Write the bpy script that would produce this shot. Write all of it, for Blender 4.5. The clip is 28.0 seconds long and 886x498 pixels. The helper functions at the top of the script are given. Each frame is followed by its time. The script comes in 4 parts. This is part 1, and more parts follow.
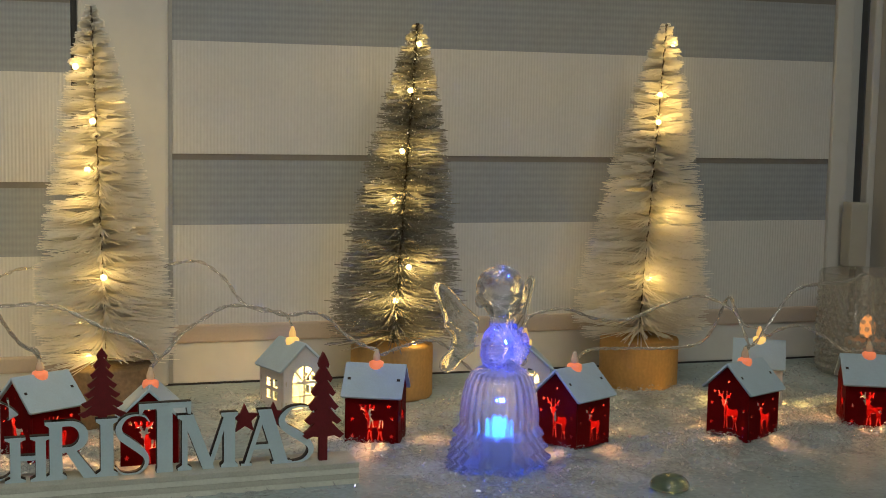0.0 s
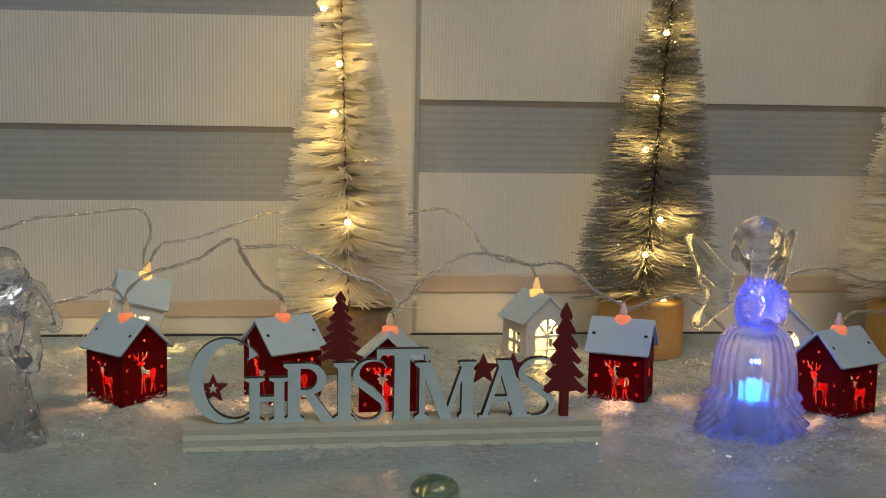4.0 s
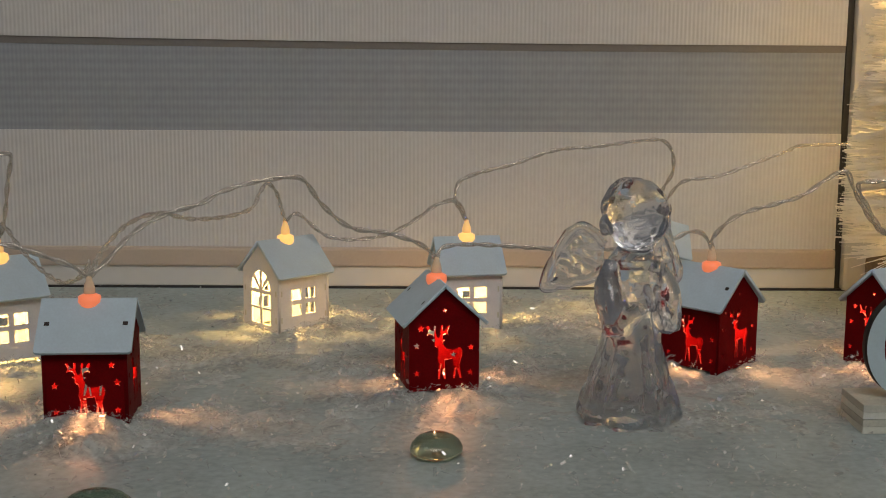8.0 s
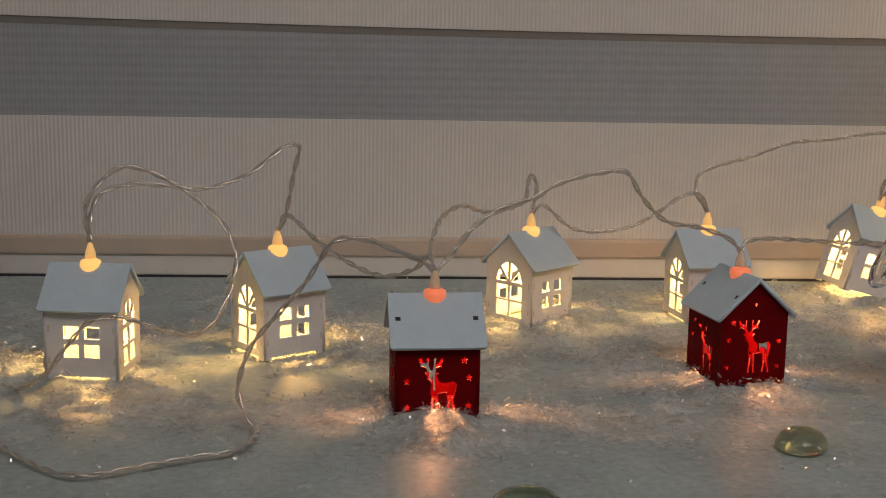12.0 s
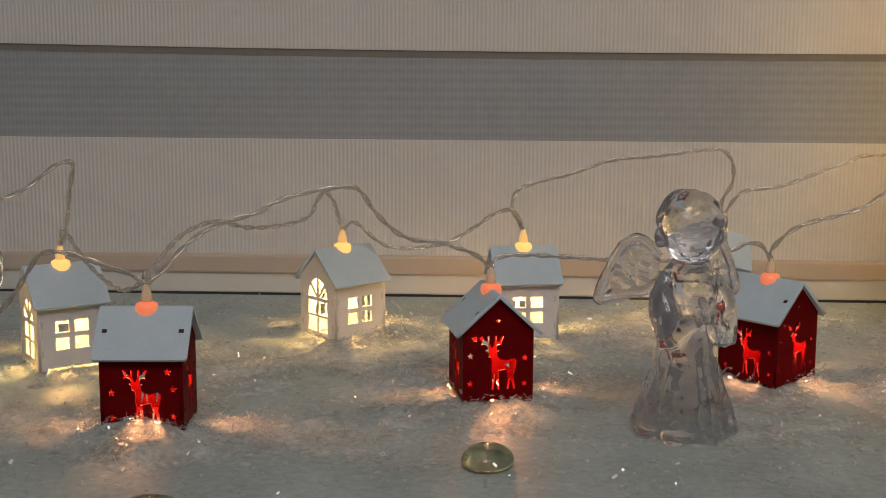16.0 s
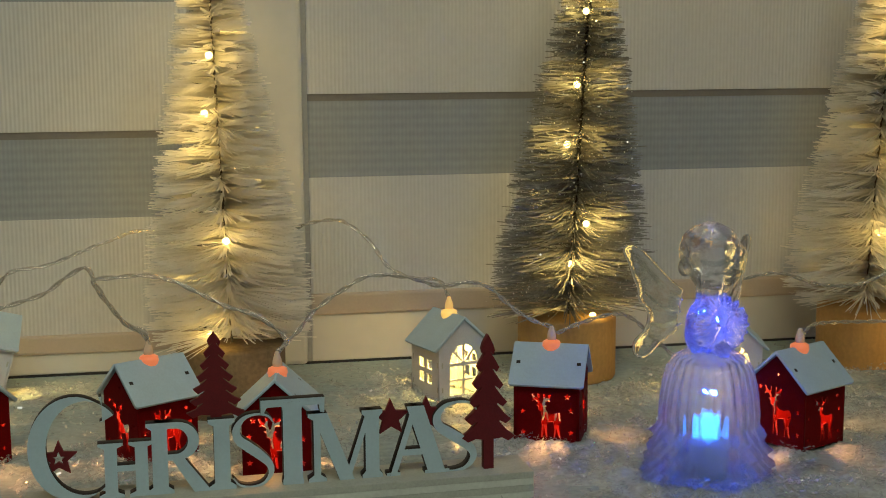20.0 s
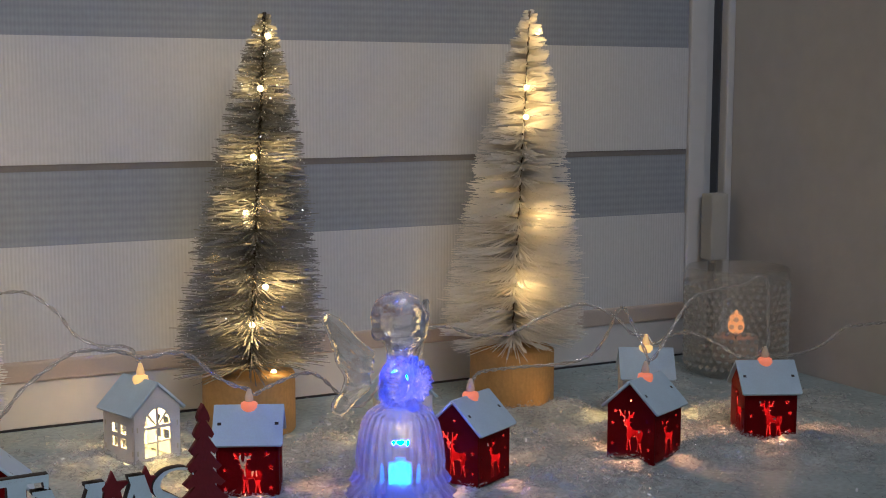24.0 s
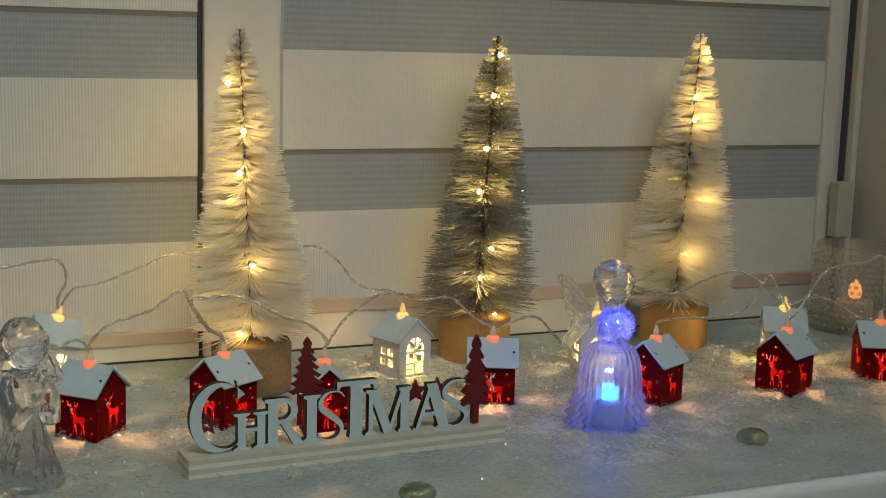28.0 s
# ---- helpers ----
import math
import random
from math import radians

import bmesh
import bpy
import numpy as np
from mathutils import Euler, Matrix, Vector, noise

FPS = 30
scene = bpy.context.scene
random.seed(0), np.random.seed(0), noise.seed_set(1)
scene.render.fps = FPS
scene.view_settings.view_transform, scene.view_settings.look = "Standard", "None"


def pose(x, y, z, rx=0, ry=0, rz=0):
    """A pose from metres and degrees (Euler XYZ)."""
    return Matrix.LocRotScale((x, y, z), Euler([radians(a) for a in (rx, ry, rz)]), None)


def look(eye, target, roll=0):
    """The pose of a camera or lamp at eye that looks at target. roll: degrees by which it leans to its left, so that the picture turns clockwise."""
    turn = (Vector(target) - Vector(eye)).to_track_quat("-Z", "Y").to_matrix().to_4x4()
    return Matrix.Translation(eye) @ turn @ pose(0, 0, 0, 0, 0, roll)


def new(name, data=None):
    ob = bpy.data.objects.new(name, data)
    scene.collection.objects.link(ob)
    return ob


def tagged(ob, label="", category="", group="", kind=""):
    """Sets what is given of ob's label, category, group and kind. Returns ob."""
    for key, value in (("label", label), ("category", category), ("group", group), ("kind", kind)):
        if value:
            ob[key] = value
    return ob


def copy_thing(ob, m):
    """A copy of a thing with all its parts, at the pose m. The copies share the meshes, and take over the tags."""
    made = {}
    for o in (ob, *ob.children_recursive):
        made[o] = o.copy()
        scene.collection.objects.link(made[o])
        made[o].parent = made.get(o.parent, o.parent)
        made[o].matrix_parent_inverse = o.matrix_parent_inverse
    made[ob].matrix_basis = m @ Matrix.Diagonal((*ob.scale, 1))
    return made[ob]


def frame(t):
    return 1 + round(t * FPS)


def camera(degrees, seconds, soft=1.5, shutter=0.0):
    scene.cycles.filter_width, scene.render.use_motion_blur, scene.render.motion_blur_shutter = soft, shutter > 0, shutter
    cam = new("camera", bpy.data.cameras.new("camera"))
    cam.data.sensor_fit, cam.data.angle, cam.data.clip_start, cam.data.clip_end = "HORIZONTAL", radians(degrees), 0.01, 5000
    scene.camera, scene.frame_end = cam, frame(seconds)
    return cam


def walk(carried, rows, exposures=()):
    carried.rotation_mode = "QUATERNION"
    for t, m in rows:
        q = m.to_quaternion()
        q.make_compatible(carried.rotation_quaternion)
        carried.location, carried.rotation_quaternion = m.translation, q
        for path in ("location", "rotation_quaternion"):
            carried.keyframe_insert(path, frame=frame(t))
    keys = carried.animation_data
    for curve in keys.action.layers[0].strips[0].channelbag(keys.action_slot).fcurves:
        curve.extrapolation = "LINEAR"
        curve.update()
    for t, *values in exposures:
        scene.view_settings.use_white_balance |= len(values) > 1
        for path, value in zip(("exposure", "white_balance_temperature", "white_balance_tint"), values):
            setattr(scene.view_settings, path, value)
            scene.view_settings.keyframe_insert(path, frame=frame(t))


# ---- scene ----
cam = camera(36.89, 28.0, soft=1.0)
PATH = [
    (0, (0.4129, -1.1135, 0.2345), (1.0154, 0.7820, 0.0251), 1.11),
    (0.5, (0.4415, -1.1099, 0.2275), (1.0088, 0.7960, 0.0139), 1.24),
    (1, (0.4659, -1.1113, 0.2273), (0.9848, 0.8076, 0.0066), 1.35),
    (1.5, (0.4762, -1.1200, 0.2285), (0.9492, 0.8107, 0.0079), 1.46),
    (2, (0.4855, -1.1277, 0.2323), (0.9145, 0.8122, 0.0021), 1.82),
    (2.5, (0.4772, -1.1253, 0.2282), (0.8759, 0.8217, 0.0040), 2.11),
    (4.5, (0.3982, -1.0451, 0.2121), (0.5694, 0.9266, -0.0762), 0.23),
    (5, (0.3632, -1.0065, 0.1918), (0.4830, 0.9676, -0.1060), -0.61),
    (5.5, (0.3207, -0.9745, 0.1899), (0.3861, 1.0002, -0.1203), -0.91),
    (6, (0.2706, -0.9589, 0.1878), (0.2805, 1.0169, -0.1226), -0.70),
    (6.5, (0.2430, -0.9497, 0.1884), (0.2122, 1.0241, -0.1330), -0.36),
    (7, (0.2243, -0.9426, 0.1870), (0.1835, 1.0301, -0.1394), -0.04),
    (7.5, (0.2030, -0.9311, 0.1855), (0.1737, 1.0401, -0.1512), 0.08),
    (8, (0.1714, -0.9170, 0.1847), (0.1822, 1.0543, -0.1527), 0.34),
    (8.5, (0.1405, -0.9084, 0.1813), (0.1894, 1.0606, -0.1662), 0.44),
    (9, (0.1107, -0.9021, 0.1806), (0.1965, 1.0634, -0.1793), 0.60),
    (9.5, (0.0854, -0.8992, 0.1795), (0.2051, 1.0625, -0.1916), 0.71),
    (10, (0.0636, -0.8974, 0.1763), (0.2119, 1.0598, -0.2074), 0.76),
    (10.5, (0.0438, -0.8967, 0.1783), (0.2193, 1.0569, -0.2126), 0.73),
    (11, (0.0253, -0.8965, 0.1783), (0.2155, 1.0557, -0.2126), 0.90),
    (11.5, (-0.0002, -0.9034, 0.1842), (0.1671, 1.0526, -0.1981), 1.05),
    (12, (-0.0135, -0.9089, 0.1867), (0.0895, 1.0559, -0.1726), 0.99),
    (12.5, (-0.0095, -0.9119, 0.1865), (-0.0040, 1.0605, -0.1444), 0.73),
    (14.5, (0.0564, -0.9233, 0.1854), (-0.0919, 1.0463, -0.1285), 0.55),
    (15, (0.1022, -0.9195, 0.1875), (-0.0201, 1.0512, -0.1308), 0.45),
    (15.5, (0.1442, -0.9171, 0.1878), (0.0394, 1.0536, -0.1369), 0.31),
    (16, (0.1769, -0.9164, 0.1872), (0.0888, 1.0542, -0.1431), 0.26),
    (16.5, (0.2308, -0.9069, 0.1831), (0.1573, 1.0645, -0.1461), 0.10),
    (17, (0.2895, -0.8969, 0.1831), (0.2454, 1.0766, -0.1383), -0.01),
    (17.5, (0.3293, -0.8873, 0.1811), (0.3246, 1.0888, -0.1270), -0.09),
    (18, (0.3714, -0.8821, 0.1838), (0.4184, 1.0953, -0.1128), -0.20),
    (18.5, (0.4087, -0.8822, 0.1835), (0.5224, 1.0927, -0.1111), -0.16),
    (19, (0.4241, -0.9059, 0.2022), (0.6168, 1.0631, -0.0912), -0.25),
    (19.5, (0.4329, -0.9313, 0.2094), (0.7115, 1.0282, -0.0779), -0.37),
    (20, (0.4476, -0.9450, 0.2184), (0.8191, 0.9994, -0.0662), -0.40),
    (20.5, (0.4510, -0.9557, 0.2232), (0.9108, 0.9727, -0.0416), -0.58),
    (21, (0.4451, -0.9687, 0.2278), (0.9910, 0.9398, -0.0169), -0.74),
    (21.5, (0.4461, -0.9759, 0.2317), (1.0842, 0.9050, -0.0025), -0.72),
    (22, (0.4499, -0.9626, 0.2254), (1.2033, 0.8750, -0.0101), -0.62),
    (22.5, (0.4529, -0.9521, 0.2205), (1.2989, 0.8460, -0.0062), -0.74),
    (24.5, (0.3376, -1.0172, 0.2653), (1.2670, 0.7365, 0.0195), 0.19),
    (25, (0.2965, -1.0563, 0.2793), (1.1770, 0.7224, 0.0324), 0.44),
    (25.5, (0.2664, -1.0858, 0.2910), (1.0826, 0.7224, 0.0379), 0.64),
    (26, (0.2394, -1.1088, 0.2909), (1.0093, 0.7160, 0.0126), 0.75),
    (26.5, (0.2162, -1.1363, 0.2969), (0.9690, 0.6906, -0.0125), 0.95),
    (27, (0.1992, -1.1586, 0.2979), (0.9607, 0.6629, -0.0215), 1.12),
    (27.5, (0.1855, -1.1793, 0.3030), (0.9623, 0.6343, -0.0250), 1.37),
    (28, (0.1717, -1.1960, 0.3079), (0.9669, 0.6103, -0.0167), 1.67),
]
# seconds, stops, kelvin, tint: the picture follows the figurine's changing light
EXPOSURES = [
    (0.0, 0.0, 6550, 1), (1.0, -0.18, 6500, 6), (2.0, -0.04, 6650, 0), (5.0, 0.05, 6500, 7), (7.0, 0.02, 6550, 11), (9.0, 0.03, 6650, 14), (10.0, 0.02, 6650, 16), (12.0, -0.07, 6900, 19), (15.0, -0.01, 6900, 20),
    (16.0, 0.06, 6800, 16), (17.0, 0.02, 6600, 13), (18.0, 0.11, 6450, 13), (19.0, 0.06, 5800, 11), (20.0, -0.15, 6750, -8), (21.0, -0.37, 5450, 23), (22.0, -0.03, 5480, 15), (25.0, 0.03, 5400, 15), (26.0, -0.03, 5300, 31),
    (27.0, 0.19, 6500, -11), (28.0, 0.15, 6600, -1),
]
walk(cam, [(t, look(eye, target, roll)) for t, eye, target, roll in PATH], EXPOSURES)

# ---- layout (metres; sill top is z = 0, window plane y = 0) ----
SIDE, GABLE, EAVE, APEX = 0.0377, 0.0357, 0.0373, 0.0537
RED_HOUSES = [
    pose(0.0138, -0.3234, 0.0040, 0, 0, 3.7),
    pose(0.1718, -0.2565, 0.0018, 0, 0, 102.8),
    pose(0.3212, -0.2083, 0.0, 0, 0, 134.0),
    pose(0.4223, -0.2098, 0.0, 0, 0, 31.9),
    pose(0.4900, -0.2539, 0.0, 0, 0, 82.0),
    pose(0.6492, -0.2207, 0.0, 0, 0, -24.4),
    pose(0.7827, -0.2617, 0.0006, 0, 0, 28.0),
    pose(0.9148, -0.2681, 0.0006, 0, 0, 24.4),
    pose(1.0246, -0.2627, 0.0, 0, 0, -24.6),
]
WHITE_HOUSES = [
    pose(-0.1551, -0.2494, 0.0022, 0, 0, 173.5),
    pose(-0.0652, -0.2078, 0.0025, 0, 0, 33.8),
    pose(0.0804, -0.1244, 0.0, 0, 0, 42.6),
    pose(0.1901, -0.1147, 0.0, 0, 0, 10.7),
    pose(0.3030, -0.0615, 0.0058, 0, 16, 12),
    pose(0.6099, -0.1150, 0.0, 0, 0, 108.2),
    pose(0.786, -0.156, 0.0, 0, 0, 75),
    pose(0.9766, -0.1850, 0.0, 0, 0, 149.8),
]
# tree: base x, y, lean of the tip in x and y, height, kind, reach of the lowest bristles
TREES = [
    (0.4705, -0.1180, -0.0085, 0.0130, 0.304, "white", 0.053),
    (0.7015, -0.0750, 0.0214, 0.0170, 0.304, "silver", 0.056),
    (0.9195, -0.0830, 0.0255, 0.0186, 0.311, "white", 0.060),
]
# tree lamps: height, offset across and towards the viewer
TREE_LAMPS = [
    [(0.260, -0.013, 0.006), (0.221, -0.003, 0.011), (0.186, -0.008, 0.011), (0.163, -0.017, 0.011), (0.108, 0.000, 0.011), (0.050, -0.013, 0.011)],
    [(0.287, 0.001, 0.006), (0.249, -0.005, 0.011), (0.200, -0.008, 0.011), (0.160, -0.012, 0.011), (0.106, 0.005, 0.011), (0.079, -0.004, 0.011), (0.043, 0.014, 0.011)],
    [(0.294, 0.005, 0.006), (0.250, -0.006, 0.011), (0.227, -0.005, 0.011), (0.146, 0.011, 0.011), (0.094, -0.001, 0.011)],
]
# lamps on the window side of each tree: height, offset across
REAR_LAMPS = [[(0.070, -0.020), (0.115, -0.022), (0.150, 0.018), (0.200, -0.014), (0.240, 0.008)], [(0.068, -0.022), (0.128, -0.018), (0.180, 0.010), (0.262, -0.006)], [(0.080, -0.018), (0.165, -0.010), (0.262, 0.004)]]


def trunk_at(tree, z):
    x, y, lx, ly, h, _, _ = tree
    f = max(0.0, (z - 0.04) / (h - 0.04))
    return Vector((x + lx * f, y + ly * f, z))


def rear_depth(z):
    """How far behind the trunk the lamps on the window side hang."""
    return 0.004 + 0.034 * max(0.0, 1 - (z - 0.04) / 0.26) ** 0.7


# ---- world and lights ----
world = bpy.data.worlds.new("night")
scene.world = world
world.use_nodes = True
world.node_tree.nodes["Background"].inputs[0].default_value = (0.30, 0.38, 0.55, 1)
world.node_tree.nodes["Background"].inputs[1].default_value = 0.03


def lamp(name, kind, m, power, color, size):
    data = bpy.data.lights.new(name, kind)
    data.energy, data.color = power, color
    if kind == "AREA":
        data.shape, data.size = "DISK", size
    else:
        data.shadow_soft_size = size
    ob = new(name, data)
    ob.matrix_world = m
    return ob


WARM, AMBER = (1.0, 0.62, 0.20), (1.0, 0.54, 0.15)
lamp("ceiling_lamp", "AREA", look((1.13, -1.70, 1.52), (0.6, -0.2, 0.1)), 3.3, (1.0, 0.945, 0.895), 0.30)
lamp("room_lamp", "AREA", look((0.24, -1.30, 1.54), (0.22, -0.05, 0.30)), 3.95, (1.0, 0.94, 0.88), 1.3).data.spread = radians(78)
for m in WHITE_HOUSES:
    lamp("house_bulb_light", "POINT", m @ Matrix.Translation((0, 0, 0.036)), 0.190, AMBER, 0.003)
for m in RED_HOUSES:
    lamp("house_bulb_light", "POINT", m @ Matrix.Translation((0, 0, 0.036)), 0.250, (1.0, 0.42, 0.16), 0.006)
for tree, lamps in zip(TREES, TREE_LAMPS):
    for z, dx, dy in lamps:
        p = trunk_at(tree, z) + Vector((dx, -dy, 0))
        lamp("tree_bulb_light", "POINT", Matrix.Translation(p + Vector((0, -0.012, 0.003))), 0.036 if tree is TREES[0] else 0.054 if tree[5] == "white" else 0.042, WARM, 0.016)
for tree, lamps in zip(TREES, REAR_LAMPS):
    for z, dx in lamps:
        lamp("tree_bulb_light", "POINT", Matrix.Translation(trunk_at(tree, z) + Vector((dx, rear_depth(z) + 0.003, 0))), 0.036 if tree is TREES[0] else 0.014, WARM, 0.006)
for z, power in ((0.046, 0.100), (0.084, 0.090)):
    lamp("angel_led_light", "POINT", Matrix.Translation((0.7085, -0.312, z)), power, (0.010, 0.050, 1.0), 0.0012)
lamp("candle_flame_light", "POINT", Matrix.Translation((1.152, -0.081, 0.050)), 0.010, (1.0, 0.45, 0.15), 0.004)
lamp("candle_flame_light", "POINT", Matrix.Translation((-0.308, -0.080, 0.062)), 0.060, (1.0, 0.45, 0.15), 0.004)


# ---- materials ----
def mat(name, color, rough=0.5, metal=0.0, vary=0.12, scale=60.0, bump=0.0, bump_scale=400.0, coat=0.0, extra=None):
    """Principled material with noise in its colour at two scales and a fine bump."""
    m = bpy.data.materials.new(name)
    m.use_nodes = True
    n, l = m.node_tree.nodes, m.node_tree.links
    b = n["Principled BSDF"]
    b.inputs["Roughness"].default_value, b.inputs["Metallic"].default_value = rough, metal
    b.inputs["Coat Weight"].default_value = coat
    co = n.new("ShaderNodeTexCoord")
    if vary:
        big, fine = n.new("ShaderNodeTexNoise"), n.new("ShaderNodeTexNoise")
        big.inputs["Scale"].default_value, fine.inputs["Scale"].default_value = scale, scale * 9
        big.inputs["Detail"].default_value = 4
        add = n.new("ShaderNodeMath")
        add.operation = "ADD"
        l.new(co.outputs["Object"], big.inputs["Vector"])
        l.new(co.outputs["Object"], fine.inputs["Vector"])
        l.new(big.outputs["Fac"], add.inputs[0])
        l.new(fine.outputs["Fac"], add.inputs[1])
        ramp = n.new("ShaderNodeMapRange")
        ramp.inputs[1].default_value, ramp.inputs[2].default_value = 0.6, 1.4
        ramp.inputs[3].default_value, ramp.inputs[4].default_value = 1 - vary, 1 + vary
        l.new(add.outputs[0], ramp.inputs[0])
        mul = n.new("ShaderNodeVectorMath")
        mul.operation = "SCALE"
        mul.inputs[0].default_value = color
        l.new(ramp.outputs[0], mul.inputs["Scale"])
        l.new(mul.outputs[0], b.inputs["Base Color"])
    else:
        b.inputs["Base Color"].default_value = (*color, 1)
    if bump:
        t, bp = n.new("ShaderNodeTexNoise"), n.new("ShaderNodeBump")
        t.inputs["Scale"].default_value, t.inputs["Detail"].default_value = bump_scale, 6
        bp.inputs["Strength"].default_value, bp.inputs["Distance"].default_value = bump, 0.001
        l.new(co.outputs["Object"], t.inputs["Vector"])
        l.new(t.outputs["Fac"], bp.inputs["Height"])
        l.new(bp.outputs["Normal"], b.inputs["Normal"])
    if extra:
        extra(m, n, l, b, co)
    return m


def glow(name, color, strength):
    m = bpy.data.materials.new(name)
    m.use_nodes = True
    b = m.node_tree.nodes["Principled BSDF"]
    b.inputs["Base Color"].default_value = (*color, 1)
    b.inputs["Emission Color"].default_value = (*color, 1)
    b.inputs["Emission Strength"].default_value = strength
    b.inputs["Roughness"].default_value = 0.3
    return m


def glass(name, color, rough=0.02, ior=1.46, bump=0.0, scale=150):
    def more(m, n, l, b, co):
        b.inputs["Transmission Weight"].default_value = 1.0
        b.inputs["IOR"].default_value = ior
    return mat(name, color, rough, vary=0.0, bump=bump, bump_scale=scale, extra=more)


def stripes(axis, period, amount, lines=0.0):
    """Woven ribs across a fabric, as relief and a faint tone."""
    def more(m, n, l, b, co):
        sep, w = n.new("ShaderNodeSeparateXYZ"), n.new("ShaderNodeMath")
        w.operation = "MULTIPLY"
        w.inputs[1].default_value = 2 * math.pi / period
        s, bp = n.new("ShaderNodeMath"), n.new("ShaderNodeBump")
        s.operation = "SINE"
        l.new(co.outputs["Object"], sep.inputs[0])
        l.new(sep.outputs[axis], w.inputs[0])
        l.new(w.outputs[0], s.inputs[0])
        bp.inputs["Strength"].default_value, bp.inputs["Distance"].default_value = amount, 0.0004
        l.new(s.outputs[0], bp.inputs["Height"])
        l.new(bp.outputs["Normal"], b.inputs["Normal"])
        old = b.inputs["Base Color"].links[0].from_socket
        mr, mul = n.new("ShaderNodeMapRange"), n.new("ShaderNodeVectorMath")
        mr.inputs[1].default_value, mr.inputs[3].default_value, mr.inputs[4].default_value = -1, 0.94, 1.04
        mul.operation = "SCALE"
        l.new(s.outputs[0], mr.inputs[0])
        l.new(old, mul.inputs[0])
        l.new(mr.outputs[0], mul.inputs["Scale"])
        l.new(mul.outputs[0], b.inputs["Base Color"])
    return more


def see_through(share):
    """Part of the light goes straight through, as through gauze or film."""
    def more(m, n, l, b, co):
        t, mix = n.new("ShaderNodeBsdfTransparent"), n.new("ShaderNodeMixShader")
        mix.inputs[0].default_value = share
        out = n["Material Output"]
        l.new(b.outputs[0], mix.inputs[1])
        l.new(t.outputs[0], mix.inputs[2])
        l.new(mix.outputs[0], out.inputs["Surface"])
    return more


def both(*fs):
    def more(*a):
        for f in fs:
            f(*a)
    return more


def film(color, share=0.75):
    """Coloured film that lets light through and scatters it."""
    def more(m, n, l, b, co):
        t, mix = n.new("ShaderNodeBsdfTranslucent"), n.new("ShaderNodeMixShader")
        t.inputs[0].default_value = (*color, 1)
        mix.inputs[0].default_value = share
        out = n["Material Output"]
        l.new(b.outputs[0], mix.inputs[1])
        l.new(t.outputs[0], mix.inputs[2])
        l.new(mix.outputs[0], out.inputs["Surface"])
    return more


def wood_rings(m, n, l, b, co):
    w = n.new("ShaderNodeTexWave")
    w.wave_type, w.rings_direction = "BANDS", "Z"
    w.inputs["Scale"].default_value, w.inputs["Distortion"].default_value, w.inputs["Detail"].default_value = 90, 9, 4
    w.bands_direction = "X"
    old = b.inputs["Base Color"].links[0].from_socket
    mr, mul = n.new("ShaderNodeMapRange"), n.new("ShaderNodeVectorMath")
    mr.inputs[3].default_value, mr.inputs[4].default_value = 0.96, 1.03
    mul.operation = "SCALE"
    l.new(co.outputs["Object"], w.inputs["Vector"])
    l.new(w.outputs["Fac"], mr.inputs[0])
    l.new(old, mul.inputs[0])
    l.new(mr.outputs[0], mul.inputs["Scale"])
    l.new(mul.outputs[0], b.inputs["Base Color"])


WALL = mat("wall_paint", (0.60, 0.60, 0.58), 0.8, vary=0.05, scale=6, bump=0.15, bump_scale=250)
# wall paint toned down for the right reveal; its dimmer light is in the colour
REVEAL = mat("shaded_wall_paint", (0.50, 0.50, 0.48), 0.8, vary=0.06, scale=6, bump=0.15, bump_scale=250)


def satin(m, n, l, b, co):
    b.inputs["Specular IOR Level"].default_value = 0.22


# paler and bluer than the sill top: the bright light on the nose, as colour
NOSE = mat("brightened_sill_lacquer", (0.74, 0.82, 0.88), 0.3, vary=0.04, scale=15)
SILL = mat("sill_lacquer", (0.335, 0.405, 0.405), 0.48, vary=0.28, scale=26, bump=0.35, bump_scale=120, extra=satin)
FRAME = mat("frame_lacquer", (0.62, 0.625, 0.605), 0.38, vary=0.05, scale=8)
GASKET = mat("gasket_rubber", (0.03, 0.03, 0.03), 0.7)
OPAQUE = mat("blind_cloth", (0.62, 0.63, 0.625), 0.85, vary=0.05, scale=20, extra=stripes(0, 0.0028, 0.3))
SHEER = mat("blind_gauze", (0.40, 0.44, 0.48), 0.8, vary=0.08, scale=25, extra=both(stripes(2, 0.0062, 0.2), stripes(0, 0.0028, 0.15), see_through(0.25)))
BACKING = mat("blind_backing", (0.34, 0.36, 0.38), 0.9, vary=0.08, scale=20, extra=stripes(0, 0.0030, 0.4))
HEM = mat("blind_hem", (0.20, 0.19, 0.18), 0.8, vary=0.08)
BAR = mat("blind_bar", (0.50, 0.43, 0.36), 0.5, vary=0.06)


def matte(m, n, l, b, co):
    b.inputs["Specular IOR Level"].default_value = 0.05


RED = mat("red_painted_plywood", (0.125, 0.0014, 0.0030), 0.6, vary=0.2, scale=120, bump=0.2, extra=matte)
WHITE = mat("white_painted_plywood", (0.62, 0.64, 0.66), 0.6, vary=0.06, scale=90, bump=0.12)
ROOF = mat("pale_roof_board", (0.47, 0.60, 0.69), 0.55, vary=0.07, scale=90, bump=0.12)
CHAR = mat("charred_edge", (0.022, 0.016, 0.014), 0.8)
DARK_RED = mat("dark_red_felt", (0.13, 0.005, 0.009), 0.75, vary=0.2, scale=200, bump=0.3)
LETTER = mat("pale_letter_paint", (0.48, 0.61, 0.67), 0.5, vary=0.06, scale=80)
